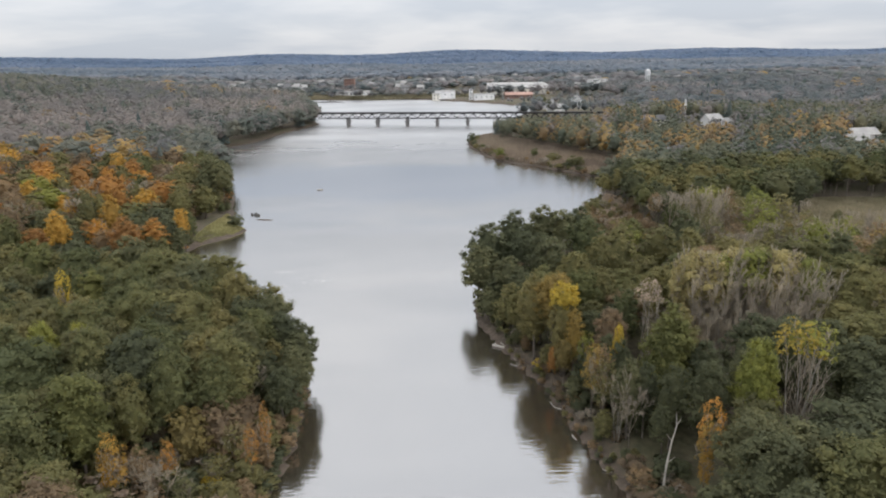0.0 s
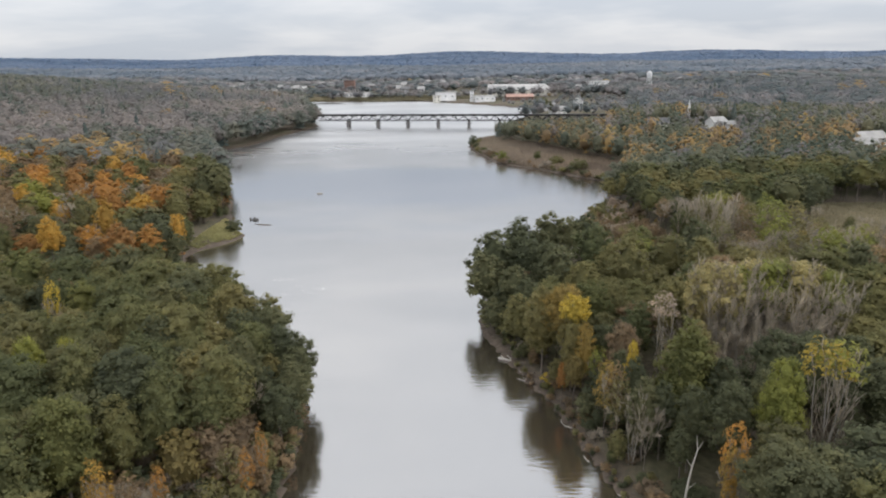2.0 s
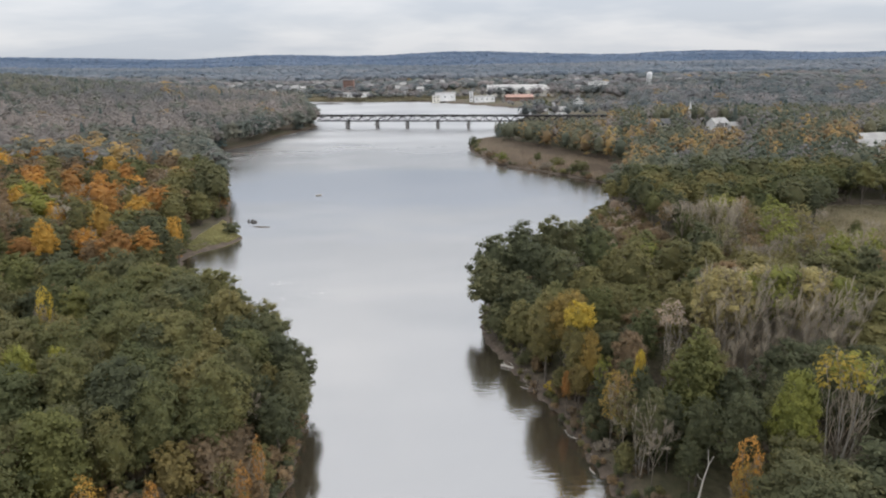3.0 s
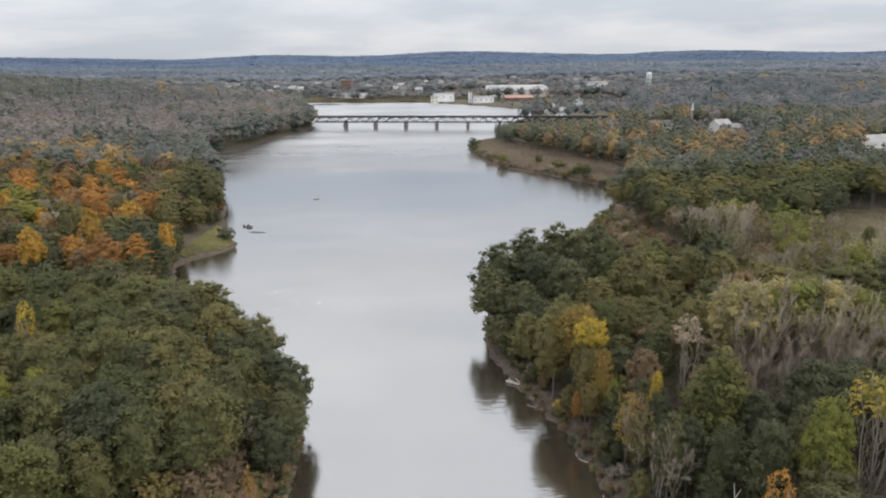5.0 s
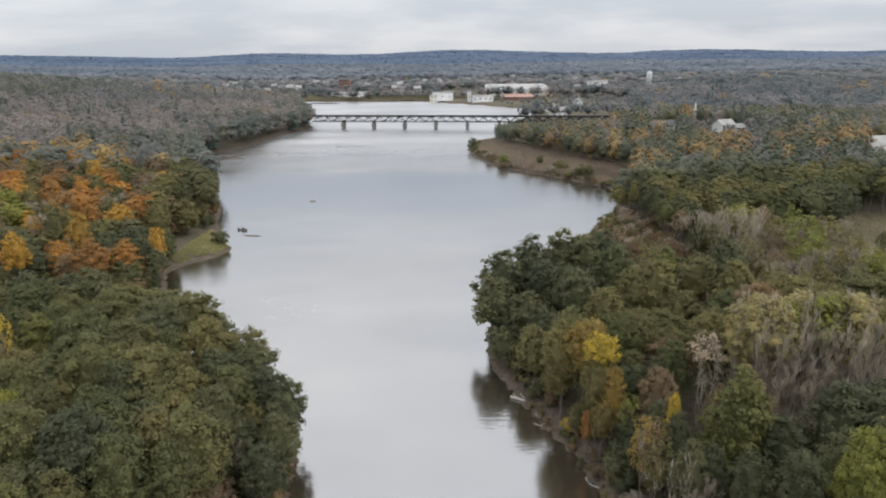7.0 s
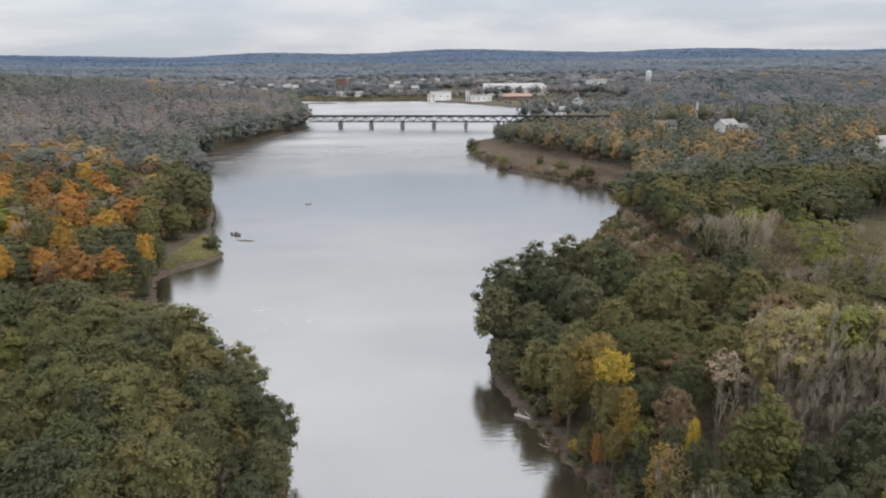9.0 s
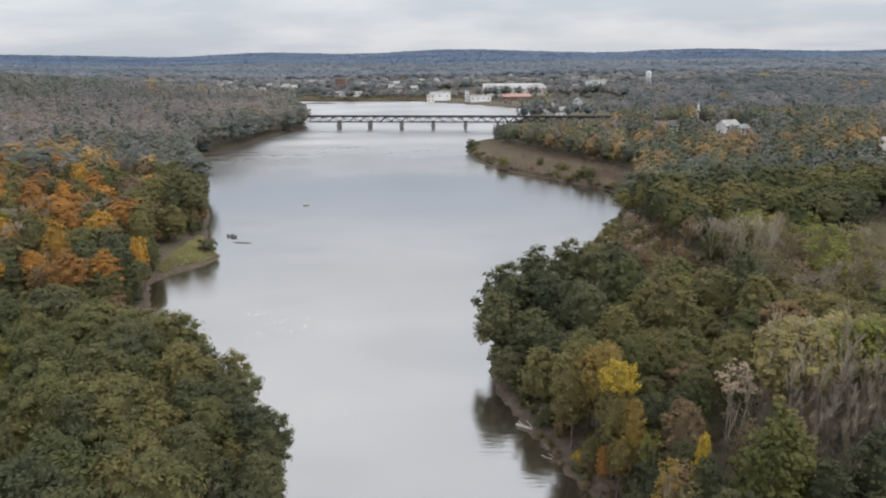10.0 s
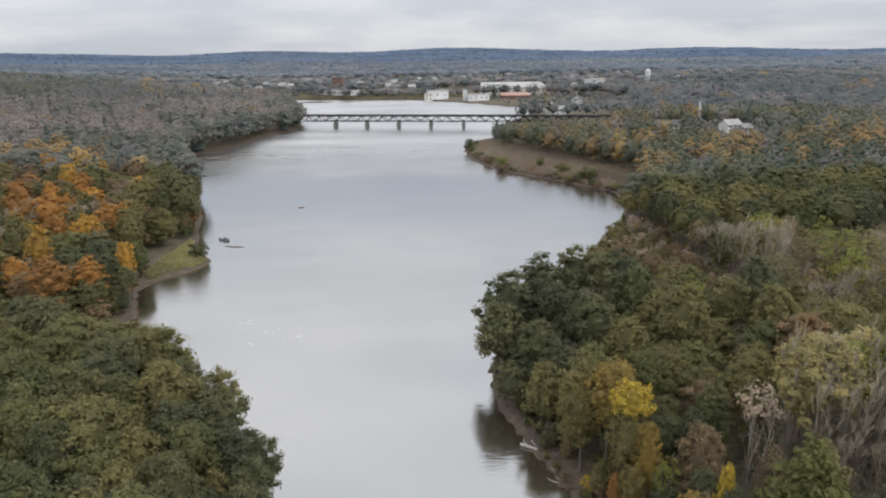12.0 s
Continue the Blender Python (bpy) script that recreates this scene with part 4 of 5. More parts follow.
# leafy edge of the near woods, down to the banks
g = np.random.default_rng(77)
for bank, y0, y1, near, far, height in ((LEFT_BANK, 44, 104, 0.2, 1.7, (2.0, 4.5)), (RIGHT_BANK, 46, 116, 0.35, 1.5, (0.7, 1.8)), (LEFT_BANK, 44, 135, 1.6, 4.5, (2.5, 6.0)), (LEFT_BANK, 44, 112, 0.5, 2.2, (2.0, 4.5)), (LEFT_BANK, 72, 118, 5.0, 12.0, (7.0, 11.0)), (RIGHT_BANK, 46, 130, 1.0, 2.8, (1.0, 2.8)), (RIGHT_BANK, 46, 136, 2.2, 4.6, (2.5, 6.0)), (RIGHT_BANK, 46, 130, 3.6, 8.0, (7.0, 12.5)), (RIGHT_BANK, 130, 160, 1.5, 5.0, (6.0, 11.0)), (RIGHT_BANK, 160, 250, 1.5, 5.0, (2.0, 3.6)), (LEFT_BANK, 143, 310, 1.6, 5.0, (3.0, 8.0)), (LEFT_BANK, 143, 310, 4.0, 11.0, (7.0, 13.0))):
    for x, y in along(bank, y0, y1, 2.9, int(y1 + near * 10), near, far):
        if np.min(np.hypot(placed[:, 0] - x, placed[:, 1] - y)) < 2.0 or in_marsh(x, y) or math.hypot(x - 31, y - 69) < 7.5:
            continue
        if x < 0:
            kind = choose(g, [("olive", 4), ("green", 2), ("orange", 0.5), ("gold", 0.15), ("dark", 2.6), ("rust", 1.0), ("bare", 1.2)])
        elif y > 118:
            kind = choose(g, [("dark", 5), ("green", 2), ("olive", 1)])
        elif y < 96:
            kind = choose(g, [("dark", 5), ("green", 2), ("rust", 1.2), ("olive", 0.8), ("bare", 0.3)])
        else:
            kind = choose(g, [("olive", 3), ("rust", 2.0), ("green", 2.5), ("dark", 2.5), ("bare", 2.6), ("orange", 0.25), ("thin_rust", 1)])
        tree(kind + ("_bush" if kind in LEAF else ""), x, y, g.uniform(*height), g.uniform(0.95, 1.25))


# thickets under the left wood's foot, and brush that hangs over both edges
g = np.random.default_rng(92)
for x, y in scatter(-52, -25, 52, 86, 3.0, 93):
    under(choose(g, [("rust", 2), ("olive", 2), ("pink", 0.7), ("dark", 1.6)]), x, y, g.uniform(3.5, 6.5), g.uniform(0.9, 1.3))
for bank, y0, y1, step, low, high in ((LEFT_BANK, 44, 112, 1.5, 1.6, 3.0), (RIGHT_BANK, 46, 118, 2.2, 0.8, 1.6)):
    for x, y in along(bank, y0, y1, step, 94, 0.25, 1.1):
        under(choose(g, [("rust", 2), ("olive", 1.6), ("dark", 2.4)]), x, y, g.uniform(low, high), g.uniform(1.3, 1.8))


def undergrowth():
    """The noted bushes, joined tone by tone."""
    g7 = np.random.default_rng(90)
    for tone, bushes in UNDER.items():
        vs, fs, n = [], [], 0
        for x, y, h, w in bushes:
            v, f = SCRUB[int(g7.integers(len(SCRUB)))]
            a, k = g7.uniform(0, 6.283), h / 18.0
            ca, sa = math.cos(a) * k * w, math.sin(a) * k * w
            vs.append(np.stack([v[:, 0] * ca - v[:, 1] * sa + x, v[:, 0] * sa + v[:, 1] * ca + y, v[:, 2] * k + float(ground_z(x, y)) - 0.2], 1))
            fs.append(f + n)
            n += len(v)
        tagged(new("undergrowth", mesh_of("undergrowth", np.concatenate(vs), np.concatenate(fs), LEAF[tone], True)), "low " + tone + " bushes under and between the trees", "undergrowth", kind="stuff")


undergrowth()


# ---- woods too far off to count ----
def wood(name, label, mat, points, heights, forms, spread=1.0):
    """One mesh of many crowns over a stretch of woodland."""
    g2 = np.random.default_rng(len(points))
    vs, fs, n = [], [], 0
    zs = ground_z(points[:, 0], points[:, 1])
    for (x, y), z, h in zip(points, zs, heights):
        v, f = forms[int(g2.integers(len(forms)))]
        a, s = g2.uniform(0, 6.283), h / 18.0
        ca, sa = math.cos(a) * s * spread, math.sin(a) * s * spread
        vs.append(np.stack([v[:, 0] * ca - v[:, 1] * sa + x, v[:, 0] * sa + v[:, 1] * ca + y, v[:, 2] * s + z], 1))
        fs.append(f + n)
        n += len(v)
    if not vs:
        return None
    return tagged(new(name, mesh_of(name, np.concatenate(vs), np.concatenate(fs), mat, True)), label, "woodland", kind="stuff")


def spire(rr=3.2, tiers=7, cards=9):
    """A dark conifer: drooping whorls that narrow upwards."""
    vs, fs, n = [], [], 0
    for k in range(tiers):
        z, r = 2.0 + 15.5 * k / tiers, rr * (1 - k / tiers) + 0.4
        for j in range(cards):
            a = 6.2832 * j / cards + k
            r2, w = r * rng.uniform(0.8, 1.15), 0.9 * r * 3.14 / cards
            c, s = math.cos(a), math.sin(a)
            vs += [(0, 0, z + 2.6), (c * r2 - s * w, s * r2 + c * w, z - 0.4), (c * r2 * 1.1, s * r2 * 1.1, z - 1.0), (c * r2 + s * w, s * r2 - c * w, z - 0.4)]
            fs += [(n, n + 1, n + 2), (n, n + 2, n + 3)]
            n += 4
    return np.array(vs), np.array(fs)


MID = [crown_arrays(rng, 18.0, 5.6, 0.3, 18, 6, 0.62, "oct", 0.9, loose=0.5, lump=(0.2, 0.32), ruff=0.2) for _ in range(8)]
LOW = [crown_arrays(rng, 18.0, 5.4, 1.0, 9, 6, 0.95, None, 0.62, reach=(0.5, 0.85), loose=0.8, lump=(0.26, 0.42), ruff=0.16) for _ in range(8)]
FUZZ = [crown_arrays(rng, 18.0, 5.0, 1.0, 10, 4, 0.85, None, 0.64, reach=(0.45, 0.85), loose=1.0, lump=(0.22, 0.38), ruff=0.2) for _ in range(8)]
FAR = [crown_arrays(rng, 18.0, 6.5, 0.0, 3, 1, 2.0, None, 0.45, reach=(0.5, 0.85), loose=0.7, lump=(0.34, 0.5), heart=1.6, ruff=0.14) for _ in range(8)]
SPIRE = [spire(3.0 + 0.3 * k) for k in range(3)]

# where buildings stand, and how wide a gap in the trees each one has: x, y, half width
CLEAR = np.array([(-118, 868, 26), (-4, 800, 24), (90, 850, 82), (98, 900, 72), (104, 950, 72), (110, 1000, 66), (46, 770, 26), (98, 760, 40), (132, 650, 16), (103, 600, 20), (101, 640, 16), (264, 850, 14), (226, 970, 26),
                  (245, 735, 22), (284, 755, 12), (134, 412, 13), (162, 430, 6), (168, 400, 18), (210, 320, 16), (222, 344, 14), (-227, 1010, 30), (-39, 940, 20), (10, 990, 26), (-74, 970, 20)])


def clear_of(p):
    """Leaves gaps before and round the buildings."""
    keep = np.ones(len(p), bool)
    for x, y, w in CLEAR:
        ahead = (p[:, 1] - y) / y
        keep &= ~((np.abs(p[:, 0] - x * p[:, 1] / y) < w * 0.7) & (ahead < w * 0.6 / y) & (ahead > -32.0 / y))
    return p[keep]


def sown(x0, x1, y0, y1, step, seed, rule):
    p = clear_of(scatter(x0, x1, y0, y1, step, seed))
    g3 = np.random.default_rng(seed + 50)
    p = p[~in_marsh(p[:, 0], p[:, 1])]
    kinds = np.array([choose(g3, rule(x, y)) for x, y in p])
    return p, kinds, g3


def right_rule(x, y):
    if x < 52 and y > 415:
        return [("green", 3), ("conifer", 1)]
    inland = x - np.interp(y, [270, 300, 326, 366, 385, 423, 460], [75, 88, 89, 70, 57, 36, 34])
    if y > 300 and inland < 34 or 312 < y < 352:
        return [("orange", 4), ("green", 4.4), ("grey", 0.6)]
    if y < 312:
        return [("green", 6), ("orange", 0.5), ("grey", 0.6)]
    return [("green", 4), ("orange", 0.5), ("grey", 2.2), ("conifer", 0.5)]


def left_rule(x, y):
    if y < 345 or y < 400 and x > -210:
        return [("grey", 1.2), ("green", 5), ("orange", 0.9), ("conifer", 0.5)]
    if x < -350 and y > 480:
        return [("grey", 3), ("green", 4), ("conifer", 2)]
    return [("grey", 7), ("green", 1.5), ("conifer", 0.35), ("orange", 0.12)]


def town_rule(x, y):
    return [("grey", 3.4), ("green", 3.4), ("conifer", 0.4), ("orange", 0.1)]


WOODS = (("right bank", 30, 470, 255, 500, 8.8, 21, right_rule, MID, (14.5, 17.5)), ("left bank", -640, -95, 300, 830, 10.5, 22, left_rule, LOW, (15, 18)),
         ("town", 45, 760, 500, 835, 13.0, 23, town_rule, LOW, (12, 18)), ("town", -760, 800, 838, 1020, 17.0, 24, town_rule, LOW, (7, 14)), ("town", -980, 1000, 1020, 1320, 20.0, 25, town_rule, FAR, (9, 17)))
WORDS = {"green": "dense green broadleaf woodland", "orange": "orange and rust autumn woodland", "grey": "grey-brown half-bare woodland", "conifer": "dark green conifers"}
for where, x0, x1, y0, y1, step, seed, rule, forms, (ha, hb) in WOODS:
    p, kinds, g3 = sown(x0, x1, y0, y1, step, seed, rule)
    edge = along(RIGHT_BANK if where == "right bank" else LEFT_BANK, y0, min(y1, 830), 3.6, seed, 0.7, 5.0) if "bank" in where else p[:0]
    if len(edge):
        edge = edge[~in_marsh(edge[:, 0], edge[:, 1])]
        p, kinds = np.concatenate([p, edge]), np.concatenate([kinds, [choose(g3, [("green", 4), ("grey", 2.5), ("conifer", 0.5)]) for _ in edge]])
    for kind in WORDS:
        q = p[kinds == kind]
        if len(q):
            shapes = SPIRE if kind == "conifer" and forms is not FAR else FUZZ if kind == "grey" and forms is not FAR else forms
            hs = g3.uniform(ha, hb, len(q)) * np.where((q[:, 1] > 575) & (q[:, 1] < 800) & (q[:, 0] < 190) & (q[:, 0] > 40), 0.45, 1.0)
            hs = np.where((q[:, 1] > 838) & (q[:, 1] < 1330) & (np.abs(q[:, 0] / q[:, 1] + 0.04) < 0.3), hs * 0.72, hs)
            hs = np.where((q[:, 1] > 838) & (q[:, 1] < 1010) & (q[:, 0] > -10) & (q[:, 0] / q[:, 1] < 0.17), hs * 0.5, hs)
            # low growth on the point, so that the bridge stands clear behind it
            point = (q[:, 1] > 370) & (q[:, 1] < 560) & (q[:, 0] < 0.25 * q[:, 1]) & (q[:, 0] > 0)
            hs = np.where(point, np.minimum(hs, np.maximum(3.5, 61.5 - 0.112 * q[:, 1])), hs)
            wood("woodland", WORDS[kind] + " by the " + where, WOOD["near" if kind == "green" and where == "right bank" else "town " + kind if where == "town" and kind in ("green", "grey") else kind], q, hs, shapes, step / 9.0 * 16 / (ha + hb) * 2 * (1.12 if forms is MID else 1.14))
# the hills grow bluer with distance through the haze in their leaf colours
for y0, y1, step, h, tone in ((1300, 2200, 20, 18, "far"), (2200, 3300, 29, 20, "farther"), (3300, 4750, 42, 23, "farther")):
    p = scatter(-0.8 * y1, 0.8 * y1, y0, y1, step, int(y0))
    wood("woodland", "woods on the low hills beyond the town, tinted with blue haze", WOOD[tone], p, np.random.default_rng(3).uniform(h * 0.8, h * 1.1, len(p)), FAR, step / 7.4 * 18 / h)


# ---- small plants: shrubs, reeds ----
def shrub(kind, x, y, height, wide=1.0, label="low shrub on the bank"):
    v, t = SHRUBS[int(rng.integers(len(SHRUBS)))]
    ob = new("shrub", mesh_of("shrub", v, t, LEAF[kind] if kind in LEAF else TWIG))
    s = height / 4.0
    ob.matrix_basis = pose(x, y, float(ground_z(x, y)) - 0.15, 0, 0, rng.uniform(0, 360)) @ Matrix.Diagonal((s * wide, s * wide, s, 1))
    return tagged(ob, label, "shrub", "shrubs of the banks")


SHRUBS = [crown_arrays(rng, 4.0, 2.3, -0.3, 9, 60, 0.26) for _ in range(4)]
for kind, x, y, h, w, label in (
        ("dark", -72.5, 216.5, 4.6, 1.2, "round dark shrub on the grassy spit"), ("lime", 31.5, 357.0, 6.0, 0.9, "bright yellow-green bush at the marsh edge"), ("green", 50.0, 350.0, 5.0, 0.8, "green bush in the marsh"),
        ("olive", 58.0, 336.0, 5.0, 1.5, "olive shrubs at the marsh edge"), ("olive", 66.0, 320.0, 6.0, 1.4, "olive shrubs at the marsh edge"), ("rust", 26.0, 372.0, 4.0, 1.3, "rust-brown shrub at the marsh edge"),
        ("dark", 17.5, 415.0, 7.5, 0.75, "dark shrub on the marsh point"), ("rust", 77.0, 292.0, 5.0, 1.4, "rust-brown shrub on the shore"), ("yellow", 72.0, 272.0, 4.0, 1.4, "yellow shrub on the shore"), ("olive", 55.0, 228.0, 5.0, 1.5, "olive shrub on the shore")):
    shrub(kind, x, y, h, w, label)
g = np.random.default_rng(29)
for x, y in along(RIGHT_BANK, 268, 440, 3.6, 30, 1.4, 5.5):
    shrub(choose(g, [("dark", 3), ("rust", 2), ("olive", 2.5), ("green", 1), ("bare", 1.5)]), x, y, g.uniform(1.4, 3.6), g.uniform(1.0, 1.7), "low brown and green shrub at the marsh edge")
g = np.random.default_rng(9)
for x, y in scatter(-32, 34, 45, 150, 3.4, 31):
    d = float(shore(x, y))
    if 1.2 < d < 7.5 and g.random() < 0.8:
        shrub(choose(g, [("olive", 3), ("rust", 2.5), ("green", 2), ("yellow", 0.4 if x > 0 else 1.2), ("bare", 2)]), x, y, g.uniform(1.2, 3.4), g.uniform(0.9, 1.4))


def tufts(name, label, mat, points, height, wide):
    """A bed of upright blades."""
    n = len(points)
    g4 = np.random.default_rng(n)
    z = ground_z(points[:, 0], points[:, 1])
    a = g4.uniform(0, 6.283, n)
    p = np.stack([points[:, 0], points[:, 1], z - 0.1], 1)
    side = np.stack([np.cos(a), np.sin(a), np.zeros(n)], 1) * wide * g4.uniform(0.6, 1.3, (n, 1))
    tip = np.stack([g4.normal(0, 0.3, n), g4.normal(0, 0.3, n), height * g4.uniform(0.6, 1.3, n)], 1)
    v = np.stack([p - side, p + side, p + tip], 1).reshape(-1, 3)
    tagged(new(name, mesh_of(name, v, np.arange(3 * n).reshape(-1, 3), mat)), label, "grass", kind="stuff")


def bed(x0, x1, y0, y1, count, seed, under=0.0):
    p = np.random.default_rng(seed).uniform((x0, y0), (x1, y1), (count, 2))
    return p[in_marsh(p[:, 0] - under, p[:, 1]) & (shore(p[:, 0], p[:, 1]) > 1.5)]


tufts("marsh_reeds", "tawny brown marsh reeds on the river point", MARSH, bed(10, 105, 262, 462, 100000, 41, 9.0), 1.5, 0.4)
tufts("field_grass", "rough olive grass in an open field", FIELD, bed(112, 220, 188, 232, 30000, 42), 0.7, 0.5)
tufts("spit_grass", "yellow-green grass on the low spit", MEADOW, bed(-82, -60, 198, 240, 24000, 43), 0.4, 0.3)


p = np.random.default_rng(44).uniform((-190, 822), (60, 872), (20000, 2))
tufts("bank_grass", "grey-green grass on the far bank", FIELD, p[shore(p[:, 0], p[:, 1]) > 0.3], 1.2, 1.4)


# ---- mud bars, boulders and a breakwater at the water's edge ----
MUD = plain_material("wet_mud", (0.085, 0.072, 0.060), (0.17, 0.145, 0.12), 0.6, 0.7, 0.0, 0.05)
STONE = plain_material("dark_boulder", (0.07, 0.068, 0.065), (0.16, 0.155, 0.15), 1.2, 0.9, 0.0, 0.05)


def bar_of_mud(name, label, x, y, length, wide, high, turn, mat):
    """A low, uneven hump that lies in the shallows."""
    v, f = [], []
    n, rings = 26, ((1.0, -0.5), (0.86, 0.12), (0.5, 0.8), (0.0, 1.0))
    gg = np.random.default_rng(int(abs(x * 10 + y)))
    wob = gg.uniform(0.7, 1.15, n)
    wob = (wob + np.roll(wob, 1) + np.roll(wob, -1)) / 3
    for s, z in rings:
        for k in range(n):
            a = 6.2832 * k / n
            v.append((math.cos(a) * length / 2 * s * wob[k], math.sin(a) * wide / 2 * s * wob[k], z * high + (0.15 * high * gg.uniform(-1, 1) if 0 < z < 1 else 0)))
    for j in range(3):
        f += [(j * n + k, j * n + (k + 1) % n, (j + 1) * n + (k + 1) % n, (j + 1) * n + k) for k in range(n)]
    ob = new(name, mesh_of(name, v, f, mat, True))
    ob.matrix_basis = pose(x, y, 0, 0, 0, turn)
    return tagged(ob, label, name.replace("_", " "))


bar_of_mud("mud_bar", "low brown mud bar in the shallows", -132, 406, 34, 5, 0.35, 12, MUD)
bar_of_mud("mud_bar", "narrow wet mud bar off the wooded shore", -122, 424, 22, 3.5, 0.25, 4, MUD)
bar_of_mud("mud_bar", "thin mud spit off the grassy point", -66, 228.5, 9, 1.2, 0.25, -12, MUD)
bar_of_mud("breakwater", "low dark stone breakwater on the far side", -142, 800, 46, 7, 1.2, -8, STONE)
for x, y, s in ((-71.5, 236.0, 1.5), (-70.2, 235.2, 1.1), (-73.2, 236.6, 1.2)):
    bar_of_mud("boulder", "dark boulder standing in the shallows", x, y, s * 1.3, s, s * 0.7, x * 40, STONE)


def foam():
    """Flecks of foam drifting in two loose rafts on the current."""
    g8 = np.random.default_rng(71)
    v, f = [], []
    for cx, cy, spread, count in FOAM_RAFTS:
        for _ in range(count):
            x, y, r = cx + g8.normal() * spread, cy + g8.normal() * spread * 0.6, g8.uniform(0.07, 0.26)
            n, k = len(v), 7
            v += [(x + math.cos(6.2832 * i / k) * r * g8.uniform(0.8, 2.0), y + math.sin(6.2832 * i / k) * r * g8.uniform(0.5, 1.0), 0.006) for i in range(k)]
            f.append(tuple(range(n, n + k)))
    tagged(new("foam", mesh_of("foam", v, f, FOAM)), "small pale flecks of foam drifting on the river", "foam", kind="stuff")


FOAM = plain_material("foam_flecks", (0.42, 0.42, 0.42), (0.58, 0.58, 0.57), 2.0, 0.8)
FOAM_RAFTS = ((-43.5, 169.0, 2.4, 16), (-32.0, 161.0, 3.0, 12), (-38.0, 164.0, 5.0, 10))
foam()


# ---- the railway bridge ----
def bar(verts, faces, a, b, w, h):
    """A rectangular steel member from a to b."""
    a, b = Vector(a), Vector(b)
    m = (b - a).to_track_quat("Y", "Z").to_matrix()
    n, half = len(verts), (b - a).length
    for y in (0, half):
        for x, z in ((-w / 2, -h / 2), (w / 2, -h / 2), (w / 2, h / 2), (-w / 2, h / 2)):
            verts.append(a + m @ Vector((x, y, z)))
    faces += [(n, n + 1, n + 2, n + 3), (n + 7, n + 6, n + 5, n + 4)] + [(n + k, n + 4 + k, n + 4 + (k + 1) % 4, n + (k + 1) % 4) for k in range(4)]


def truss_bridge():
    root = new("railway_bridge")
    ang = math.degrees(math.atan2(-6.75, 49.5))
    root.matrix_basis = pose(-80.2, 538.9, 0, 0, 0, ang)
    SPAN, TOP, LOW_, WIDE = 25.0, 10.3, 6.0, 3.2
    for k in range(-1, 9):
        x0 = k * SPAN
        for side in (-WIDE, WIDE):
            v, f = [], []
            bar(v, f, (x0, side, LOW_), (x0 + SPAN, side, LOW_), 0.45, 0.42)
            bar(v, f, (x0, side, TOP - 0.3), (x0 + SPAN, side, TOP - 0.3), 0.45, 0.45)
            part("chord", mesh_of("chord", [tuple(p) for p in v], f, STEEL), root)
            for j in range(6):
                a, b = x0 + SPAN * j / 6, x0 + SPAN * (j + 1) / 6
                v, f = [], []
                bar(v, f, (a, side, LOW_ if j % 2 == 0 else TOP - 0.4), (b, side, TOP - 0.4 if j % 2 == 0 else LOW_), 0.36, 0.42)
                part("diagonal", mesh_of("diagonal", [tuple(p) for p in v], f, STEEL), root)
                if j % 2 == 0:
                    v, f = [], []
                    bar(v, f, (b, side, LOW_), (b, side, TOP - 0.4), 0.16, 0.18)
                    part("upright", mesh_of("upright", [tuple(p) for p in v], f, GIRDER), root)
        v, f = [], []
        bar(v, f, (x0 + 0.05, 0, TOP + 0.35), (x0 + SPAN - 0.05, 0, TOP + 0.2), WIDE * 2 + 1.0, 0.5)
        part("deck", mesh_of("deck", [tuple(p) for p in v], f, STEEL), root, "dark timber and steel railway deck")
        if 0 <= k <= 6:
            bm = bmesh.new()
            for z0, z1, w, d in ((-3, 3.2, 2.0, 7.4), (3.2, 3.9, 3.1, 8.4), (3.9, 5.75, 1.5, 7.0)):
                r = bmesh.ops.create_cube(bm, size=1)["verts"]
                for vert in r:
                    t = 0.86 if vert.co.z > 0 and z1 < 3.7 else 1.0
                    vert.co = Vector((vert.co.x * w * t, vert.co.y * d * t, z0 + (vert.co.z + 0.5) * (z1 - z0)))
            bmesh.ops.bevel(bm, geom=bm.edges[:], offset=0.12, segments=1, affect="EDGES")
            me = bpy.data.meshes.new("pier")
            bm.to_mesh(me)
            bm.free()
            me.materials.append(PIER)
            part("pier", me, root, "stone pier standing in the river", pose(x0, 0, 0))
    tagged(root, "long dark steel truss railway bridge on stone piers", "bridge")


truss_bridge()


# ---- the town ----
def box(verts, faces, x0, x1, y0, y1, z0, z1):
    n = len(verts)
    verts += [(x0, y0, z0), (x1, y0, z0), (x1, y1, z0), (x0, y1, z0), (x0, y0, z1), (x1, y0, z1), (x1, y1, z1), (x0, y1, z1)]
    faces += [tuple(n + i for i in q) for q in ((3, 2, 1, 0), (4, 5, 6, 7), (0, 1, 5, 4), (1, 2, 6, 5), (2, 3, 7, 6), (3, 0, 4, 7))]


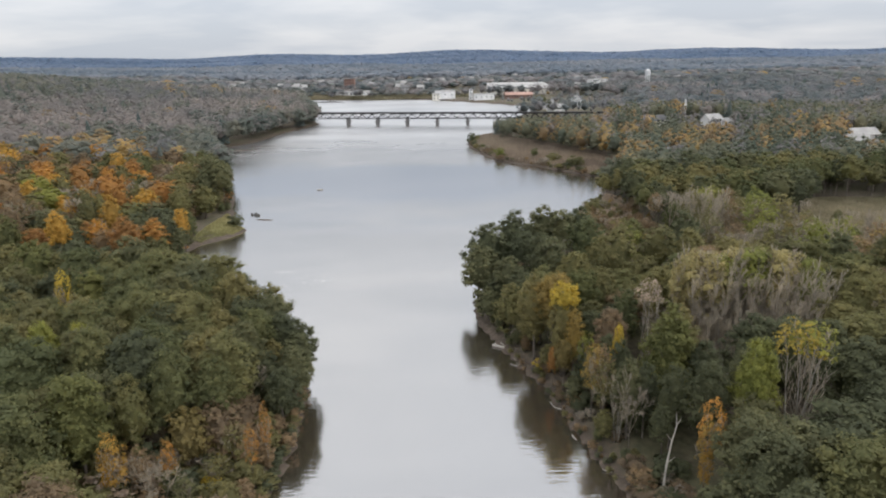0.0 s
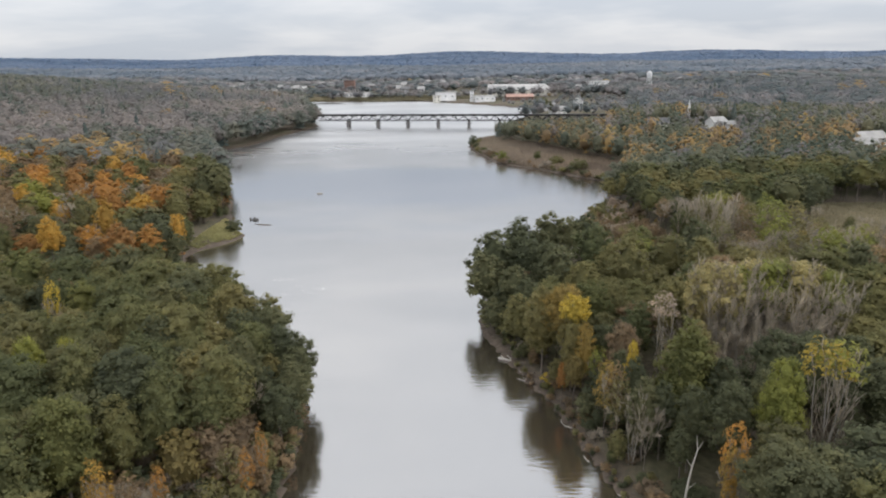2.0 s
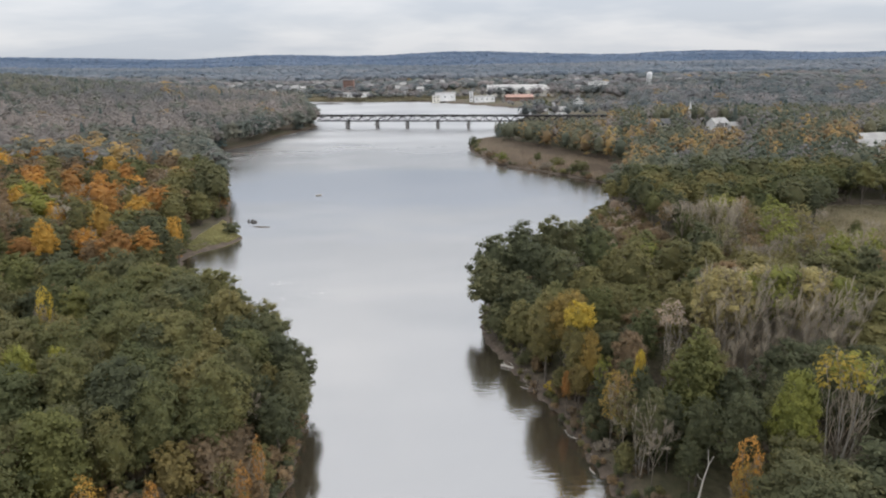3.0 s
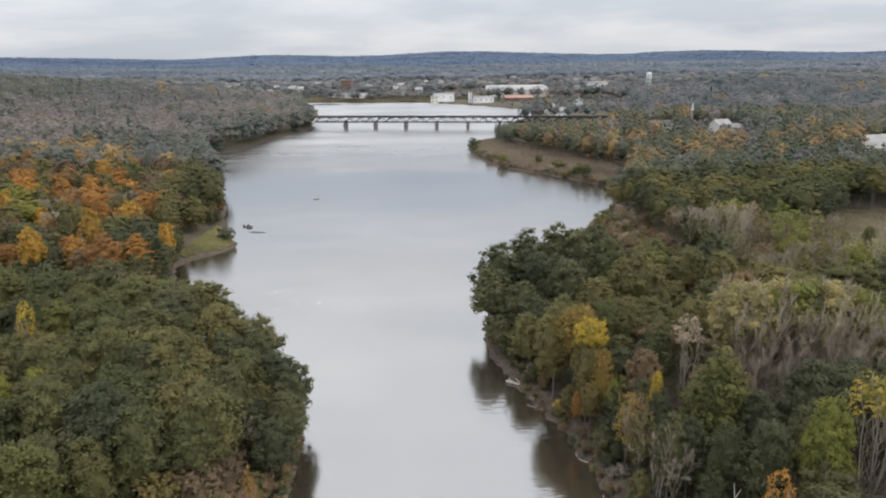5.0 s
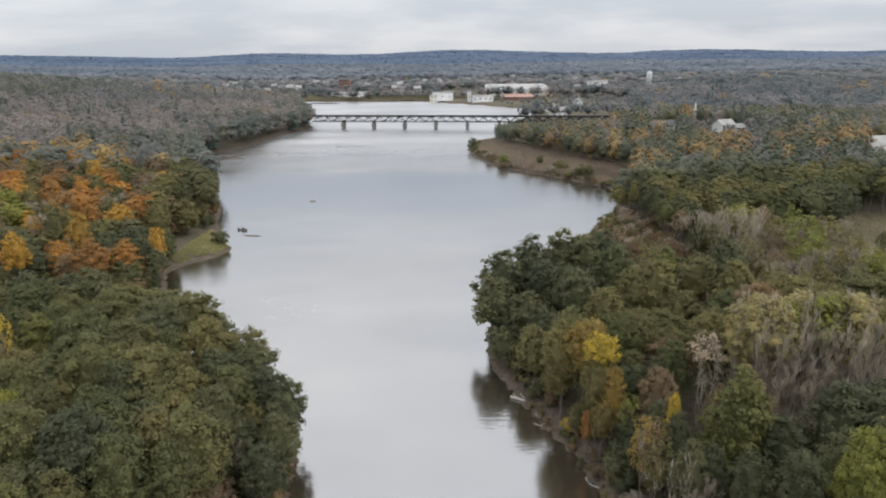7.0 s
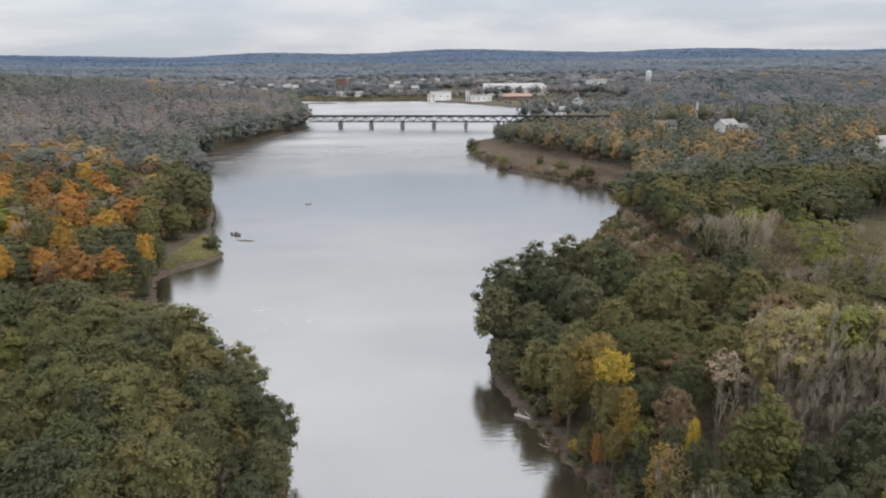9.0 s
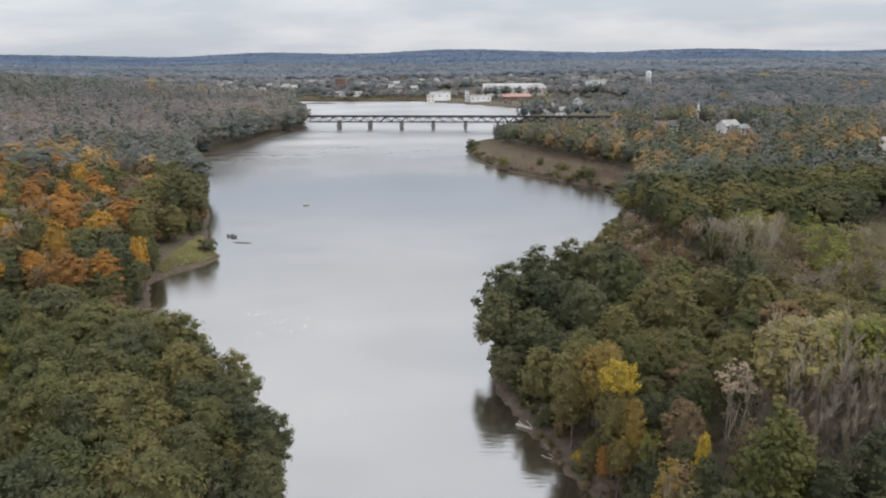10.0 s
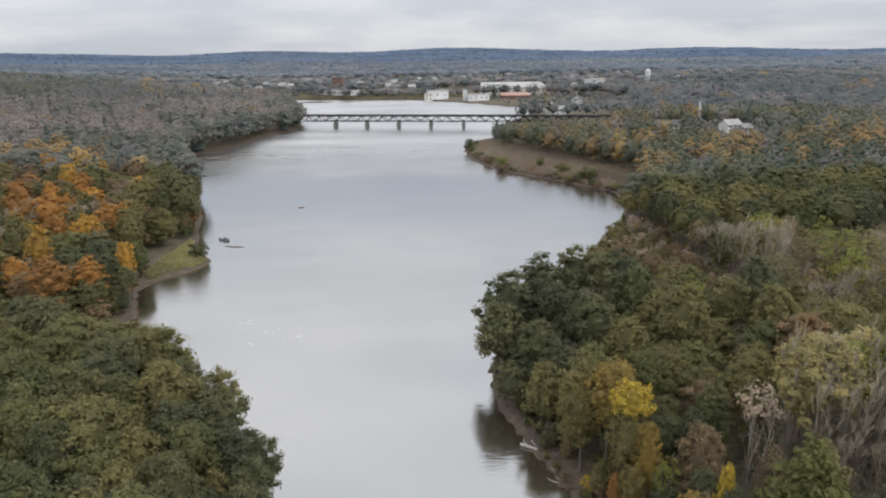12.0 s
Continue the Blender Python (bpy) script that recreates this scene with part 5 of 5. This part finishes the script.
def building(name, label, x, y, wide, deep, high, wall, roof, pitch=0.0, turn=0.0, windows=(3, 1), sink=0.5):
    """A house or hall: walls, a roof that overhangs, rows of set-in windows."""
    root = new(name)
    root.matrix_basis = pose(x, y, float(ground_z(x, y)), 0, 0, turn)
    v, f = [], []
    box(v, f, -wide / 2, wide / 2, -deep / 2, deep / 2, -sink, high)
    if pitch:
        n = len(v)
        v += [(-wide / 2, 0, high + pitch * 0.97), (wide / 2, 0, high + pitch * 0.97)]
        f += [(4, 7, n), (6, 5, n + 1)]
    part("wall", mesh_of("wall", v, f, wall), root)
    v, f = [], []
    if pitch:
        o, t = 0.5, 0.3
        e = high - pitch * o / (deep / 2)
        for s in (-1, 1):
            n = len(v)
            for dz in (0, t):
                v += [(-wide / 2 - o, s * (deep / 2 + o), e + dz), (wide / 2 + o, s * (deep / 2 + o), e + dz), (wide / 2 + o, 0, high + pitch + dz), (-wide / 2 - o, 0, high + pitch + dz)]
            f += [tuple(n + i for i in q) for q in ((0, 1, 2, 3), (7, 6, 5, 4), (0, 4, 5, 1), (1, 5, 6, 2), (2, 6, 7, 3), (3, 7, 4, 0))]
    else:
        box(v, f, -wide / 2 - 0.3, wide / 2 + 0.3, -deep / 2 - 0.3, deep / 2 + 0.3, high + 0.004, high + 0.5)
    part("roof", mesh_of("roof", v, f, roof), root)
    cols, rows = windows
    for r in range(rows):
        for c in range(cols):
            v, f = [], []
            cx, cz = -wide / 2 + wide * (c + 0.5) / cols, high * (r + 0.55) / rows
            w, h = min(1.2, wide / cols * 0.5), min(1.5, high / rows * 0.5)
            box(v, f, cx - w / 2, cx + w / 2, -deep / 2 - 0.04, -deep / 2 + 0.1, cz - h / 2, cz + h / 2)
            part("window", mesh_of("window", v, f, GLASS), root)
    return tagged(root, label, "building", "buildings of the town")


building("warehouse", "long low white warehouse on the far bank", -118, 872, 36, 18, 5.5, WHITE, ROOF_PALE, windows=(8, 1))
building("warehouse", "lower white wing beside the warehouse", -146, 874, 14, 14, 4, WHITE, ROOF_PALE, windows=(3, 1))
building("brick_mill", "tall brown brick mill building", -143, 985, 15, 14, 17, BRICK, ROOF_GREY, windows=(4, 4))
building("boathouse", "white block building on the waterfront with a dark opening", 0, 808, 25, 14, 9, WHITE, ROOF_PALE, windows=(3, 1))
building("boathouse", "white waterfront wing with pale walls", -11, 803, 9, 10, 8, CREAM, ROOF_PALE, windows=(2, 2))
building("factory", "long pale factory hall with a flat cream roof", 100, 912, 84, 150, 8, CREAM, ROOF_PALE, turn=-4, windows=(16, 1))
building("factory", "white two-storey factory front", 46, 775, 24, 12, 6.5, WHITE, ROOF_PALE, windows=(4, 1))
building("brick_shed", "red-roofed brick shed beside the factory", 88, 790, 32, 26, 3.8, BRICK, ROOF_RED, 2.4, windows=(10, 1))
building("brick_mill", "tall white stair tower by the factory", 31, 782, 4, 5, 12, WHITE, ROOF_GREY, windows=(1, 4))
building("office_block", "white office block on the hill", 226, 978, 26, 16, 11, WHITE, ROOF_PALE, windows=(7, 3))
for name, label, x, y, w, d, h, wall, roof, p, t in (
        ("house", "white clapboard house with a grey roof", 132, 655, 8, 9, 8, WHITE, ROOF_GREY, 3.5, 70), ("house", "white house with a pale roof", 103, 602, 14, 10, 5, WHITE, ROOF_PALE, 2.5, 10),
        ("house", "white house near the bridge", 101, 644, 12, 9, 5, WHITE, ROOF_PALE, 2.5, -15), ("house", "low white house among trees", 245, 743, 22, 10, 5, WHITE, ROOF_GREY, 3, 5),
        ("house", "small white house among trees", 284, 762, 9, 8, 5, CREAM, ROOF_GREY, 3, 0), ("house", "pale house with a grey roof in the trees", 130, 417, 11, 8, 5, WHITE, ROOF_GREY, 3, 12),
        ("house", "pale house with a grey roof in the trees", 141, 419, 8, 7, 4, CREAM, ROOF_GREY, 2.5, -8), ("house", "large white house with a steep pale roof", 168, 406, 10, 8, 4.2, WHITE, ROOF_PALE, 2.6, 20),
        ("house", "white garage beside the large house", 178, 405, 8, 7, 3, WHITE, ROOF_PALE, 2, 0), ("house", "white house with a long pale roof", 210, 326, 10, 7, 3.2, WHITE, ROOF_PALE, 2.5, -18),
        ("house", "low pale-roofed barn beside the white house", 222, 342, 15, 9, 3.4, WHITE, ROOF_PALE, 3, 10), ("house", "white house at the edge of town", -227, 1020, 24, 10, 6, WHITE, ROOF_PALE, 2.5, 5)):
    building(name, label, x, y, w, d, h, wall, roof, p, t, (3, 2))
g = np.random.default_rng(17)
for k in range(150):
    y = g.uniform(885, 1750)
    x = y * (g.uniform(-0.33, 0.24) if k % 4 else g.uniform(-0.1, 0.42))
    if y < 1070 and -0.02 < x / y < 0.17 or y < 930 and x / y < -0.09 or abs(x / y - 0.306) < 0.03:
        continue
    tall = g.uniform(4, 7)
    building("house", ("white", "cream", "grey")[k % 3] + " town house among trees with a " + ("grey" if k % 2 else "pale") + " roof", x, y, g.uniform(6, 10.5), g.uniform(6, 8), tall * 0.8 + g.uniform(0.5, 3.0), (WHITE, CREAM, GREY_WALL)[k % 3], ROOF_GREY if k % 2 else ROOF_PALE, g.uniform(2.5, 4), g.uniform(-35, 35), (2, 2))


def water_tower(x, y):
    root = new("water_tower")
    root.matrix_basis = pose(x, y, float(ground_z(x, y))) @ Matrix.Diagonal((0.85, 0.85, 0.78, 1))
    bm = bmesh.new()
    rings = [(0.3, 21.0), (3.2, 21.8), (4.1, 24.0), (4.1, 30.5), (3.4, 32.5), (1.6, 33.8), (0.05, 34.2)]
    rows = [[bm.verts.new((r * math.cos(a * 0.3927), r * math.sin(a * 0.3927), z)) for a in range(16)] for r, z in rings]
    for lo, hi in zip(rows, rows[1:]):
        for a in range(16):
            bm.faces.new((lo[a], lo[(a + 1) % 16], hi[(a + 1) % 16], hi[a]))
    me = bpy.data.meshes.new("tank")
    bm.to_mesh(me)
    bm.free()
    me.materials.append(WHITE)
    part("tank", me, root)
    for k in range(6):
        a = k * 1.0472
        v, f = [], []
        limb(v, f, (4.6 * math.cos(a), 4.6 * math.sin(a), -0.5), (3.5 * math.cos(a), 3.5 * math.sin(a), 23), 0.35, 0.3, 8)
        part("leg", mesh_of("leg", v, f, WHITE, True), root)
    v, f = [], []
    limb(v, f, (0, 0, -0.5), (0, 0, 21.6), 0.8, 0.8, 10)
    part("riser", mesh_of("riser", v, f, WHITE, True), root)
    tagged(root, "white water tower on legs above the town trees", "water tower")


water_tower(270, 880)


def steeple(x, y):
    root = new("church_steeple")
    root.matrix_basis = pose(x, y, float(ground_z(x, y)))
    v, f = [], []
    box(v, f, -0.8, 0.8, -0.8, 0.8, -0.5, 12)
    part("tower", mesh_of("tower", v, f, WHITE), root)
    v, f = [], []
    limb(v, f, (0, 0, 12.0), (0, 0, 17), 0.8, 0.05, 8)
    part("spire", mesh_of("spire", v, f, WHITE), root)
    tagged(root, "slim white church steeple above the trees", "steeple")


steeple(162, 437)
for x, y, h in ((82, 588, 15), (88, 592, 18), (94, 590, 14), (86, 600, 17), (92, 604, 15), (97, 596, 11)):
    tree("dark_far", x, y, h, 0.8)


# ---- driftwood and snags on the near bank ----
def log(x, y, length, thick, turn, label="bleached driftwood log at the water's edge"):
    v, f = [], []
    limb(v, f, (-length / 2, 0, 0), (length * 0.1, 0.12, 0.05), thick, thick * 0.85, 8)
    limb(v, f, (length * 0.1, 0.12, 0.05), (length / 2, -0.05, 0.1), thick * 0.85, thick * 0.5, 8)
    limb(v, f, (length * 0.15, 0.1, 0.05), (length * 0.3, 0.5, 0.35), thick * 0.35, thick * 0.1, 5)
    ob = new("driftwood_log", mesh_of("driftwood_log", v, f + [tuple(range(7, -1, -1))], PALE, True))
    ob.matrix_basis = pose(x, y, max(0.0, float(ground_z(x, y))) + thick * 0.5, 0, 0, turn)
    tagged(ob, label, "log", "driftwood along the bank")


log(12.4, 119.6, 3.4, 0.28, -35)
log(-55.4, 280.4, 2.6, 0.3, 10, "dark waterlogged log floating on the river")
g = np.random.default_rng(23)
RB = [(24.8, 78), (23, 83.6), (21, 93), (18.8, 102.4), (15.6, 111), (12.5, 119.9), (10, 128)]
for k in range(10):
    u = g.uniform(0, len(RB) - 1.001)
    (ax, ay), (bx, by) = RB[int(u)], RB[int(u) + 1]
    t = u % 1
    log(ax + (bx - ax) * t + g.uniform(-0.8, 0.9), ay + (by - ay) * t, g.uniform(0.8, 2.2), g.uniform(0.05, 0.1), g.uniform(60, 170), "pale stranded branch on the muddy bank")


def litter():
    """Sticks and small stones washed up along both near banks."""
    g6 = np.random.default_rng(61)
    v, f = [], []
    for bank in (RIGHT_BANK, LEFT_BANK):
        for x, y in along(bank, 50, 150, 0.35, 62, 0.25, 2.6):
            z, a, s = max(0.0, float(ground_z(x, y))), g6.uniform(0, 6.283), g6.uniform(0.25, 1.1)
            if g6.random() < 0.7:
                limb(v, f, (x, y, z + 0.05), (x + math.cos(a) * s, y + math.sin(a) * s, z + g6.uniform(0.05, 0.35)), 0.035, 0.02, 3)
            else:
                n, q = len(v), 0.14 + 0.12 * s
                v.extend([np.array((x, y, z)) + p * q * g6.uniform(0.7, 1.2) for p in OCT_V])
                f.extend([tuple(n + i for i in t) for t in OCT_F])
    tagged(new("bank_litter", mesh_of("bank_litter", v, f, BARK)), "sticks and small stones washed up on the banks", "debris", kind="stuff")


litter()


def snag(x, y, height):
    """A dead, barkless tree with a few stubs."""
    root = new("dead_tree")
    root.matrix_basis = pose(x, y, float(ground_z(x, y)) - 0.1)
    v, f = [], []
    pts = [(0, 0, -0.4), (0.15, 0, height * 0.35), (0.55, 0.1, height * 0.62), (1.0, 0.1, height * 0.82), (0.7, 0.1, height)]
    for k in range(4):
        limb(v, f, pts[k], pts[k + 1], 0.19 - 0.04 * k, 0.19 - 0.04 * (k + 1), 7)
    part("trunk", mesh_of("trunk", v, f, PALE, True), root)
    for k, (dx, dz) in enumerate(((1.1, 0.9), (-0.8, 1.1), (0.6, 1.2))):
        v, f = [], []
        p = np.array(pts[k + 1])
        limb(v, f, p, p + np.array([dx, 0.1, dz]), 0.07, 0.02, 5)
        part("branch", mesh_of("branch", v, f, PALE, True), root)
    tagged(root, "dead bleached tree standing bare on the bank", "dead tree")


snag(31.0, 73.0, 12.2)
g = np.random.default_rng(97)
for k in range(36):
    shrub(choose(g, [("dark", 5), ("rust", 1.5), ("bare", 0.5)]), g.uniform(27.5, 34.5), g.uniform(62.0, 76.5), g.uniform(1.6, 3.4), g.uniform(1.0, 1.4), "dark low shrub at the foot of a dead tree")
